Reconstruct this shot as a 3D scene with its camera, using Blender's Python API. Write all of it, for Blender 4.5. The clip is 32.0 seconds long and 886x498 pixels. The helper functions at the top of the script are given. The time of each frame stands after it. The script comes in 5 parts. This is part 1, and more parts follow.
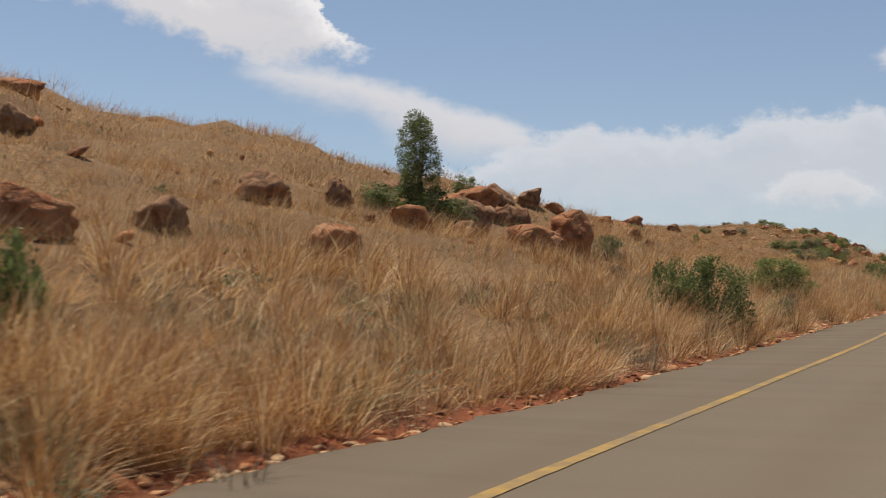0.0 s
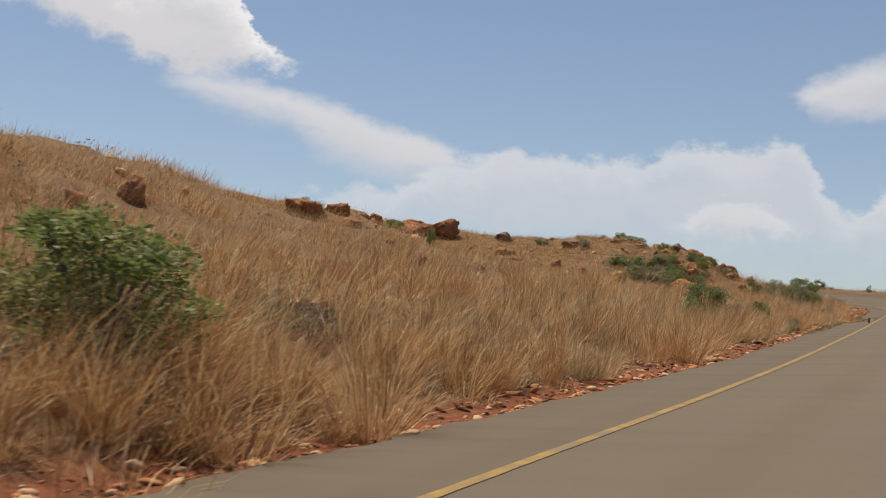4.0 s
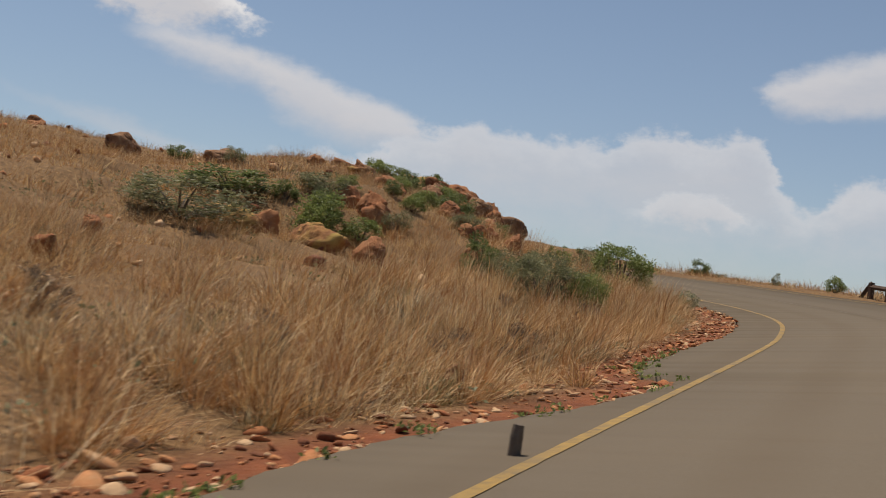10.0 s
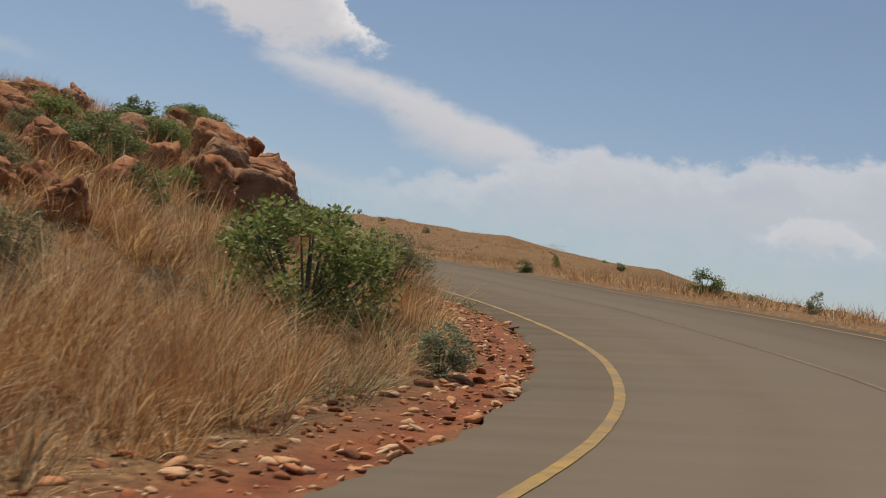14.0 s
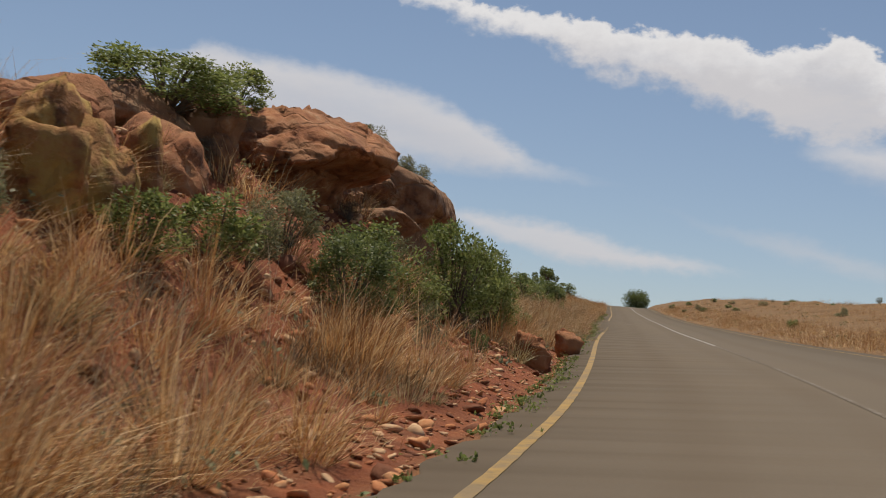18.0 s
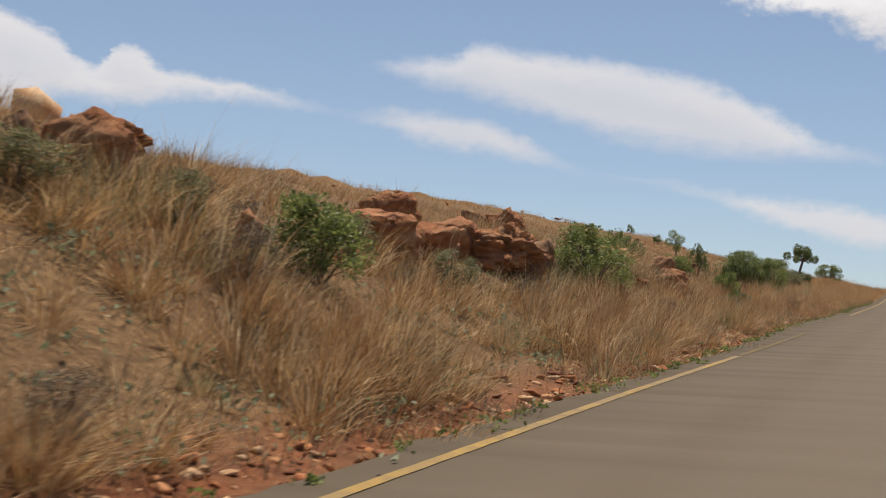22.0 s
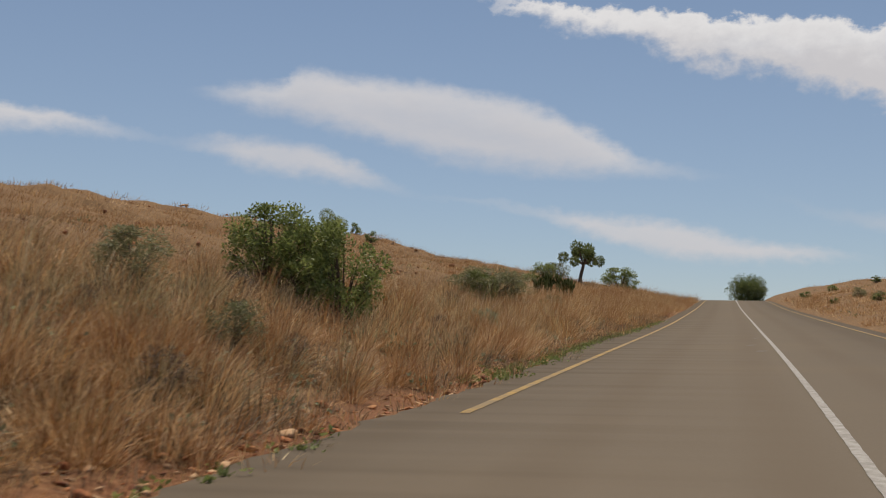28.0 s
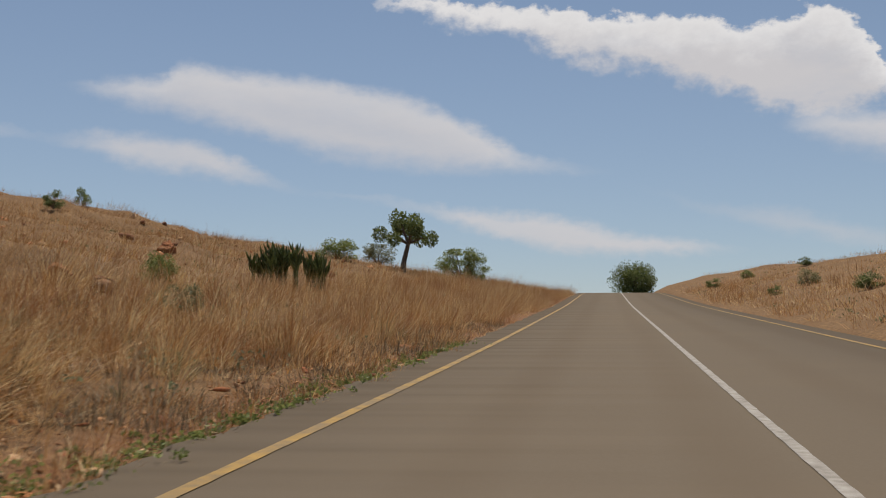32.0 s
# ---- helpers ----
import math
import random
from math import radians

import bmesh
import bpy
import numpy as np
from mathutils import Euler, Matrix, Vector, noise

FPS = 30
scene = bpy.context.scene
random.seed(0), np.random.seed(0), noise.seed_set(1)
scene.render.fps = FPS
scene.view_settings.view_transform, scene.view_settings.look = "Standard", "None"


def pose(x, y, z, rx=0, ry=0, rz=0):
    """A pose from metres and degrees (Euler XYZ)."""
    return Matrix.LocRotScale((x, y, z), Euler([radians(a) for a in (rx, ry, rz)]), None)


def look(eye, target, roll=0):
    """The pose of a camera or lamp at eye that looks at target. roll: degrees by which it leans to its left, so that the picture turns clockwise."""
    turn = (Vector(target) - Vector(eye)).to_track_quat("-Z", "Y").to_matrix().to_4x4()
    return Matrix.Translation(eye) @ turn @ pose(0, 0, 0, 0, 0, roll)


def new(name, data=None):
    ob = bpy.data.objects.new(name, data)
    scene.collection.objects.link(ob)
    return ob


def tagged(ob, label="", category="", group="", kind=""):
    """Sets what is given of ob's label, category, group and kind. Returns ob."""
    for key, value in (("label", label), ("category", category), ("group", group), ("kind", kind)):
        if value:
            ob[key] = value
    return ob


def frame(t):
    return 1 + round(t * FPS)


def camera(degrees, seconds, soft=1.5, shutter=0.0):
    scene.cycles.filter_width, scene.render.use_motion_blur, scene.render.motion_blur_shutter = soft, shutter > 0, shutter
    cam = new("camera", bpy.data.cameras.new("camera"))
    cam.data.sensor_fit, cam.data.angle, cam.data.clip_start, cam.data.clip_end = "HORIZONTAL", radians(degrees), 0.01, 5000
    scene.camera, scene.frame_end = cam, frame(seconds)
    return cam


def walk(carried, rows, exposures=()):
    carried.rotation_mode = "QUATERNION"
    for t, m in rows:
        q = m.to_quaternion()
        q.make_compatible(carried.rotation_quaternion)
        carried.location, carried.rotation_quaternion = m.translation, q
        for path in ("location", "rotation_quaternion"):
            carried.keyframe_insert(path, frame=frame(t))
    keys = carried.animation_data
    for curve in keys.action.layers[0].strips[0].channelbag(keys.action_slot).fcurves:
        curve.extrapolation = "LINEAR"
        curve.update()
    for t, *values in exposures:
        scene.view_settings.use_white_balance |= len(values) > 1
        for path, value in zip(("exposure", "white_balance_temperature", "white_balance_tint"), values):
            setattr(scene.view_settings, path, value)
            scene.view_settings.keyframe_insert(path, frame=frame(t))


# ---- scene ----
cam = camera(42.7, 32.0, soft=1.0, shutter=0.2)
PATH = [
(0, (0.002, -0.001, 1.151), (-0.909, 1.779, 1.201), 0.66),
    (0.5, (-0.202, 3.552, 1.116), (-1.055, 5.360, 1.160), 0.67),
    (1, (-0.286, 7.195, 1.093), (-1.092, 9.024, 1.139), 0.94),
    (1.5, (-0.353, 10.807, 1.071), (-1.134, 12.647, 1.130), 1.22),
    (2, (-0.331, 14.570, 1.093), (-1.099, 16.416, 1.151), 1.64),
    (2.5, (-0.307, 18.307, 1.084), (-1.043, 20.165, 1.156), 2.17),
    (3, (-0.124, 21.929, 1.165), (-0.855, 23.788, 1.251), 2.10),
    (3.5, (-0.072, 25.480, 1.221), (-0.828, 27.330, 1.308), 2.34),
    (5.5, (-0.246, 41.190, 1.403), (-1.072, 43.010, 1.493), 3.58),
    (6, (-0.336, 45.461, 1.516), (-1.152, 47.285, 1.596), 3.68),
    (6.5, (-0.442, 49.800, 1.645), (-1.232, 51.635, 1.732), 3.76),
    (7, (-0.429, 54.217, 1.755), (-1.201, 56.061, 1.823), 3.89),
    (7.5, (-0.465, 58.457, 1.828), (-1.225, 60.305, 1.895), 4.03),
    (8, (-0.453, 62.544, 1.917), (-1.208, 64.395, 1.979), 4.31),
    (8.5, (-0.432, 66.395, 1.999), (-1.183, 68.248, 2.051), 4.73),
    (9, (-0.377, 70.126, 2.098), (-1.118, 71.983, 2.150), 5.29),
    (9.5, (-0.326, 73.705, 2.213), (-1.053, 75.567, 2.256), 5.89),
    (10, (-0.212, 77.337, 2.313), (-0.925, 79.205, 2.357), 6.43),
    (10.5, (-0.111, 80.772, 2.414), (-0.818, 82.643, 2.450), 6.88),
    (11, (0.070, 84.240, 2.538), (-0.648, 86.106, 2.580), 7.44),
    (11.5, (0.187, 87.765, 2.647), (-0.545, 89.626, 2.703), 7.43),
    (12, (0.273, 91.218, 2.748), (-0.478, 93.071, 2.786), 7.49),
    (12.5, (0.270, 94.349, 2.847), (-0.516, 96.188, 2.891), 7.58),
    (13, (0.262, 97.448, 2.948), (-0.560, 99.271, 2.994), 7.55),
    (13.5, (0.162, 100.391, 3.031), (-0.698, 102.196, 3.083), 7.53),
    (14, (0.052, 103.444, 3.155), (-0.853, 105.227, 3.213), 7.45),
    (14.5, (-0.253, 106.451, 3.256), (-1.218, 108.201, 3.326), 7.28),
    (15, (-0.743, 109.433, 3.247), (-1.774, 111.145, 3.323), 6.21),
    (15.5, (-1.370, 112.415, 3.290), (-2.480, 114.078, 3.378), 6.60),
    (17.5, (-6.528, 124.527, 3.764), (-8.085, 125.776, 3.893), 5.10),
    (18, (-8.326, 127.531, 3.907), (-9.959, 128.677, 4.053), 4.85),
    (18.5, (-10.258, 130.380, 4.064), (-11.959, 131.424, 4.198), 4.60),
    (19, (-12.561, 133.362, 4.195), (-14.325, 134.296, 4.329), 4.14),
    (19.5, (-15.086, 136.194, 4.350), (-16.886, 137.052, 4.494), 3.79),
    (20, (-17.836, 139.207, 4.510), (-19.659, 140.020, 4.627), 4.00),
    (20.5, (-20.498, 142.008, 4.672), (-22.329, 142.805, 4.789), 3.83),
    (21, (-23.209, 144.907, 4.803), (-25.043, 145.694, 4.926), 3.70),
    (21.5, (-25.922, 147.725, 4.938), (-27.774, 148.472, 5.051), 3.76),
    (22, (-28.687, 150.547, 5.064), (-30.550, 151.267, 5.164), 3.61),
    (22.5, (-31.309, 153.138, 5.184), (-33.139, 153.938, 5.285), 3.53),
    (23, (-34.074, 155.806, 5.304), (-35.815, 156.785, 5.420), 2.61),
    (23.5, (-36.781, 158.353, 5.421), (-38.524, 159.326, 5.549), 2.28),
    (24, (-39.543, 160.977, 5.548), (-41.289, 161.944, 5.678), 2.09),
    (24.5, (-42.342, 163.508, 5.653), (-44.084, 164.484, 5.775), 1.85),
    (25, (-45.265, 166.243, 5.805), (-47.001, 167.228, 5.940), 1.81),
    (25.5, (-48.058, 168.826, 5.950), (-49.792, 169.812, 6.092), 1.53),
    (26, (-50.669, 171.394, 6.094), (-52.402, 172.381, 6.245), 1.55),
    (26.5, (-53.053, 173.709, 6.205), (-54.784, 174.700, 6.352), 1.44),
    (28.5, (-63.932, 184.502, 6.809), (-65.669, 185.481, 6.961), 0.99),
    (29, (-67.046, 187.477, 6.960), (-68.784, 188.455, 7.103), 1.03),
    (29.5, (-70.161, 190.392, 7.094), (-71.852, 191.452, 7.232), 0.81),
    (30, (-73.285, 193.258, 7.245), (-74.923, 194.397, 7.386), 0.62),
    (30.5, (-76.322, 196.055, 7.413), (-77.968, 197.183, 7.554), 0.55),
    (31, (-79.254, 198.768, 7.534), (-80.899, 199.896, 7.678), 0.37),
    (31.5, (-82.090, 201.521, 7.655), (-83.728, 202.659, 7.801), 0.22),
    (32, (-84.933, 204.281, 7.757), (-86.561, 205.433, 7.905), 0.05),
]
walk(cam, [(t, look(eye, target, roll)) for t, eye, target, roll in PATH],
     [(0, 0.03), (1, 0.06), (3.5, 0.04), (5.5, -0.15), (15.5, -0.17), (19.2, -0.17), (20, 0.1), (22.9, 0.1), (24, -0.14), (32, -0.2)])

# ---- sky, sun ----
SUN_LEFT, SUN_UP = 58.0, 68.0      # degrees: to the left of +y, over the horizon
sun = new("sun", bpy.data.lights.new("sun", "SUN"))
sun.data.energy, sun.data.angle, sun.data.color = 5.0, radians(0.53), (1.0, 0.905, 0.77)
way = Vector((-math.sin(radians(SUN_LEFT)) * math.cos(radians(SUN_UP)), math.cos(radians(SUN_LEFT)) * math.cos(radians(SUN_UP)), math.sin(radians(SUN_UP))))
sun.matrix_world = Matrix.Translation((0, 0, 80)) @ way.to_track_quat("Z", "Y").to_matrix().to_4x4()
scene.view_settings.exposure = 0.0

world = bpy.data.worlds.new("sky")
scene.world = world
world.use_nodes = True
wt = world.node_tree
wt.nodes.clear()


def wmath(op, a, b=0.0, clamp=False):
    n = wt.nodes.new("ShaderNodeMath")
    n.operation, n.use_clamp = op, clamp
    for i, v in enumerate((a, b)):
        if isinstance(v, (int, float)):
            n.inputs[i].default_value = v
        else:
            wt.links.new(v, n.inputs[i])
    return n.outputs[0]


coord = wt.nodes.new("ShaderNodeTexCoord")
split = wt.nodes.new("ShaderNodeSeparateXYZ")
wt.links.new(coord.outputs["Generated"], split.inputs[0])
azimuth = wmath("MULTIPLY", wmath("ARCTAN2", wmath("MULTIPLY", split.outputs[0], -1.0), split.outputs[1]), 57.2958)
height = wmath("MULTIPLY", wmath("ARCSINE", split.outputs[2]), 57.2958)
join = wt.nodes.new("ShaderNodeCombineXYZ")
wt.links.new(azimuth, join.inputs[0])
wt.links.new(height, join.inputs[1])


def wnoise(scale, detail, stretch=(1, 1, 1)):
    m = wt.nodes.new("ShaderNodeMapping")
    m.inputs["Scale"].default_value = stretch
    wt.links.new(join.outputs[0], m.inputs[0])
    n = wt.nodes.new("ShaderNodeTexNoise")
    n.inputs["Scale"].default_value, n.inputs["Detail"].default_value, n.inputs["Roughness"].default_value = scale, detail, 0.6
    wt.links.new(m.outputs[0], n.inputs["Vector"])
    return n


# wind-drawn wobble of the cloud outlines: broad and fine
wobble = wnoise(0.3, 5, (0.6, 1.7, 1))
puff = wnoise(1.1, 6, (0.9, 1.3, 1))


def drift_of(source, channel, amount):
    part_of = wt.nodes.new("ShaderNodeSeparateColor")
    wt.links.new(source.outputs["Color"], part_of.inputs[0])
    return wmath("MULTIPLY", wmath("SUBTRACT", part_of.outputs[channel], 0.5), amount)


WAVER_AZ = wmath("ADD", azimuth, wmath("ADD", drift_of(wobble, 0, 2.6), drift_of(puff, 0, 1.3)))
WAVER_EL = wmath("ADD", height, wmath("ADD", drift_of(wobble, 1, 0.9), drift_of(puff, 1, 0.8)))


def outline(points):
    """Height in degrees along the azimuth of one edge of a cloud, through (azimuth, height) points."""
    lo, hi = points[0][0], points[-1][0]
    at = wt.nodes.new("ShaderNodeMapRange")
    at.inputs[1].default_value, at.inputs[2].default_value = lo, hi
    wt.links.new(WAVER_AZ, at.inputs[0])
    n = wt.nodes.new("ShaderNodeFloatCurve")
    c = n.mapping.curves[0]
    for i, (x, y) in enumerate(points):
        u, v = (x - lo) / (hi - lo), y / 20.0
        if i == 0:
            c.points[0].location = (u, v)
        elif i == len(points) - 1:
            c.points[len(c.points) - 1].location = (u, v)
        else:
            c.points.new(u, v)
    n.mapping.update()
    wt.links.new(at.outputs[0], n.inputs["Value"])
    return wmath("MULTIPLY", n.outputs[0], 20.0)


def ease(value, start, end):
    n = wt.nodes.new("ShaderNodeMapRange")
    n.interpolation_type = "SMOOTHSTEP"
    n.inputs[1].default_value, n.inputs[2].default_value = start, end
    wt.links.new(value, n.inputs[0])
    return n.outputs[0]


BILLOW = wnoise(0.75, 7, (0.9, 1.25, 1))
BILLOW_EL = wmath("ADD", WAVER_EL, drift_of(BILLOW, 1, 2.4))


def bank(upper, lower, weight, crisp, soft, sunlit, level=WAVER_EL):
    """One cloud between two edges: its cover, and how brightly its top is lit."""
    over = wmath("SUBTRACT", outline(upper), level)
    under = wmath("SUBTRACT", level, outline(lower))
    body = wmath("MULTIPLY", wmath("MULTIPLY", ease(over, 0.0, crisp), ease(under, 0.0, soft)), weight)
    body = wmath("MULTIPLY", body, wmath("MULTIPLY", ease(WAVER_AZ, upper[0][0], upper[0][0] + 1.2), ease(WAVER_AZ, upper[-1][0], upper[-1][0] - 1.2)))
    lit = wmath("MULTIPLY", wmath("MULTIPLY", body, ease(over, 2.6, 0.0)), sunlit)
    return body, lit


HEAP = [(30.5, 11.3), (31.5, 11.8), (32.8, 12.5), (33.6, 13.8), (34.6, 15), (36.5, 15.8), (38.3, 15.2), (42, 15.6), (47, 16.1), (52, 16.7), (60, 17.5)]
HEAP_FOOT = [(30.5, 11.3), (32, 10.7), (34.4, 10.2), (37.3, 10.1), (39.5, 11), (42.5, 11.8), (45, 12.8), (48, 13.2), (51.3, 14.4), (55.5, 15.5), (60, 17.2)]
BAND = [(21.6, 7.0), (22.2, 7.5), (22.8, 8), (24.1, 8.5), (26.1, 8.95), (28.5, 9.7), (31.5, 10.4), (34.4, 10.9), (37.3, 10.9), (39, 10)]
BAND_FOOT = [(21.6, 5.2), (25, 5.2), (27.5, 5.4), (29.6, 6.4), (31.2, 7.5), (33.6, 7.9), (36, 8.7), (37.5, 9.5), (39, 10)]
LOW = [(-8, 7.8), (0, 6.8), (2, 6.3), (3.2, 5.5), (4.4, 6.3), (5.2, 7.6), (6.2, 8.7), (7.8, 8.5), (9.1, 8.2), (10.2, 8.5), (11.9, 8.5), (12.9, 7.9), (15.4, 7.7), (17.7, 7.85), (20.5, 7.75), (22.5, 7.3), (26, 6), (34, 4.6)]
LOW_FOOT = [(-8, 1), (12, 1.2), (24, 1.6), (34, 3)]
PUFFS = [(4, 4.2), (5.6, 4.4), (7, 5.3), (9, 5.9), (10.4, 5.4), (11.5, 4.6), (13, 4.2)]
PUFFS_FOOT = [(4, 4), (6, 3.2), (9, 2.9), (11.5, 3.3), (13, 4.1)]
SIDE = [(-14, 13), (-3, 13.5), (1.3, 12.9), (4.1, 12.1), (5.4, 11.6), (6.4, 11), (7.2, 10.4)]
SIDE_FOOT = [(-14, 10), (-3, 9.4), (3, 9.1), (5.2, 9.25), (6.4, 10), (7.2, 10.4)]
LENS = [(45.5, 8), (48.5, 8.8), (51.2, 9.7), (53.1, 10.7), (55.5, 11.8), (58.6, 12.6), (61.8, 13.05), (65.9, 13.25), (68, 13.5), (68.8, 12.9), (71, 12.6), (73.6, 12), (75, 11.6)]
LENS_FOOT = [(45.5, 7.7), (51.4, 7.7), (55.7, 7.85), (59.4, 8.2), (62.3, 8.75), (65.2, 9.6), (68.1, 10.2), (71.5, 10.9), (73.6, 11.5), (75, 11.6)]
STREAK = [(39, 4), (42.4, 4.8), (45.9, 5.4), (48.6, 6.05), (51.4, 6.45), (55.3, 6.65), (59.4, 7.15), (65, 7.5)]
STREAK_FOOT = [(39, 3.9), (42.4, 3.6), (47.2, 3.7), (50, 4.1), (52.8, 4.9), (55.3, 5.7), (59.4, 6.5), (65, 7.4)]
LEFT_BANK = [(73, 9.5), (77, 10.1), (79.5, 10.7), (83.1, 11), (85.3, 11.8), (86.3, 10.8), (88.5, 11.8), (91, 12.6), (100, 13.5)]
LEFT_FOOT = [(73, 9.1), (77, 9.1), (80, 9.2), (83, 8.9), (85.5, 8.4), (88.2, 8.4), (91, 7.6), (100, 7.5)]
WISP = [(60.5, 6.9), (63, 7.8), (65.5, 9), (66.9, 9.7), (69, 10), (72.9, 9.9), (75.5, 9.4)]
WISP_FOOT = [(60.5, 6.7), (63, 6.9), (66.8, 7.45), (69.5, 7.65), (72, 8.5), (75.5, 9.2)]
VEIL = [(30, 4.4), (34.1, 5.4), (37.9, 6.3), (41.1, 6.6), (44.6, 7.4), (48, 7.4)]
VEIL_FOOT = [(30, 3.8), (34.2, 3.9), (37.4, 4.5), (41.1, 5.5), (44.6, 6.9), (48, 7.3)]
BACK = [(100, 12.5), (125, 15), (150, 12), (178, 14)]
BACK_FOOT = [(100, 9), (125, 10), (150, 11), (178, 9)]
RIGHT = [(-175, 13), (-120, 16), (-70, 13), (-20, 13.5)]
RIGHT_FOOT = [(-175, 9), (-120, 11), (-70, 9), (-20, 10)]
BANKS = [(HEAP, HEAP_FOOT, 0.97, 0.55, 1.3, 1.0, BILLOW_EL), (BAND, BAND_FOOT, 0.85, 1.1, 2.0, 0.35), (LOW, LOW_FOOT, 0.64, 0.9, 4.5, 0.5, BILLOW_EL), (PUFFS, PUFFS_FOOT, 0.74, 0.6, 1.4, 0.4, BILLOW_EL),
         (SIDE, SIDE_FOOT, 0.8, 1.2, 1.1, 0.35), (LENS, LENS_FOOT, 0.82, 1.1, 1.5, 0.35), (STREAK, STREAK_FOOT, 0.85, 0.8, 0.9, 0.2), (LEFT_BANK, LEFT_FOOT, 0.9, 0.7, 1.2, 0.3),
         (WISP, WISP_FOOT, 0.8, 1.0, 1.2, 0.1), (VEIL, VEIL_FOOT, 0.42, 1.0, 1.0, 0.0), (BACK, BACK_FOOT, 0.8, 0.8, 1.5, 0.3), (RIGHT, RIGHT_FOOT, 0.8, 0.8, 1.5, 0.3)]
cover = BRIGHT = None
for row in BANKS:
    one, head = bank(*row)
    cover = one if cover is None else wmath("MAXIMUM", cover, one)
    BRIGHT = head if BRIGHT is None else wmath("MAXIMUM", BRIGHT, head)
# thinner and thicker places within the clouds
cover = wmath("MULTIPLY", cover, wmath("ADD", wmath("MULTIPLY", wobble.outputs[0], 0.6), 0.7), True)
haze = wt.nodes.new("ShaderNodeMapRange")
for i, v in ((1, 34.0), (2, -1.0), (3, 0.0), (4, 0.5)):
    haze.inputs[i].default_value = v
wt.links.new(height, haze.inputs[0])
sky = wt.nodes.new("ShaderNodeTexSky")
sky.sky_type, sky.sun_disc = "NISHITA", False
sky.sun_elevation, sky.sun_rotation = radians(SUN_UP), radians(-SUN_LEFT)
sky.altitude, sky.air_density, sky.dust_density = 1500, 1.0, 0.4
SKY = 0.085
mixes = []
# thick cloud is whiter than veils
thick = wmath("MULTIPLY", BRIGHT, 0.9, True)
for shade, factor in (((4.7, 5.75, 7.3, 1), haze.outputs[0]), ((7.7, 7.5, 7.7, 1), cover), ((10.6, 10.4, 10.3, 1), thick)):
    m = wt.nodes.new("ShaderNodeMix")
    m.data_type = "RGBA"
    wt.links.new(factor, m.inputs[0])
    wt.links.new(mixes[-1].outputs[2] if mixes else sky.outputs[0], m.inputs[6])
    m.inputs[7].default_value = shade
    mixes.append(m)
back = wt.nodes.new("ShaderNodeBackground")
back.inputs[1].default_value = SKY
wt.links.new(mixes[-1].outputs[2], back.inputs[0])
out = wt.nodes.new("ShaderNodeOutputWorld")
wt.links.new(back.outputs[0], out.inputs[0])

# ---- the land: a road up the flank of a stony hill, plan in metres ----
ROAD_XY = [(3.4, -60), (1.0, -22), (0, 0), (-0.33, 14.6), (-0.15, 25.5), (-0.27, 41.2), (-0.46, 58.5), (-0.40, 70.1),
           (-0.12, 80.8), (0.24, 91.2), (0.22, 97.5), (-0.12, 104.0), (-1.42, 112.4), (-3.5, 118.4), (-6.5, 124.5),
           (-10.3, 130.4), (-15.1, 136.3), (-23.2, 144.9), (-39.5, 161.0), (-60.5, 181.1), (-84.9, 204.3),
           (-128.4, 245.6), (-178.8, 293.5), (-200.5, 314.2), (-251.0, 362.0)]
ROAD_Z = [0.6, 0.15, 0, -0.06, 0.06, 0.26, 0.68, 0.95, 1.26, 1.60, 1.80, 2.0, 2.20, 2.40, 2.62, 2.92, 3.2, 3.65, 4.40,
          5.42, 6.6, 9.1, 12.3, 12.5, 9.5]
ROAD_BANK = [0.5, 0.6, 0.7, 1.4, 2.2, 3.4, 4.0, 5.2, 6.8, 7.4, 7.5, 7.4, 6.0, 5.6, 5.1, 4.6, 4.0, 3.8, 2.1, 1.3, 0.4,
             0, 0, 0, 0]


def spline(points, step):
    """Even samples along a smooth curve through the points."""
    pts = np.array(points, float)
    pts = np.vstack([2 * pts[0] - pts[1], pts, 2 * pts[-1] - pts[-2]])
    rows = []
    for a, b, c, d in zip(pts, pts[1:], pts[2:], pts[3:]):
        ta = np.linalg.norm((b - a)[:2]) ** 0.5
        tb = ta + np.linalg.norm((c - b)[:2]) ** 0.5
        tc = tb + np.linalg.norm((d - c)[:2]) ** 0.5
        for t in np.linspace(ta, tb, 60, endpoint=False):
            p = (ta - t) / ta * a + t / ta * b
            q = (tb - t) / (tb - ta) * b + (t - ta) / (tb - ta) * c
            r = (tc - t) / (tc - tb) * c + (t - tb) / (tc - tb) * d
            u = (tb - t) / tb * p + t / tb * q
            v = (tc - t) / (tc - ta) * q + (t - ta) / (tc - ta) * r
            rows.append((tb - t) / (tb - ta) * u + (t - ta) / (tb - ta) * v)
    rows = np.array(rows + [pts[-2]])
    run = np.r_[0, np.cumsum(np.linalg.norm(np.diff(rows[:, :2], axis=0), axis=1))]
    at = np.arange(0, run[-1], step)
    return np.stack([np.interp(at, run, col) for col in rows.T], 1)


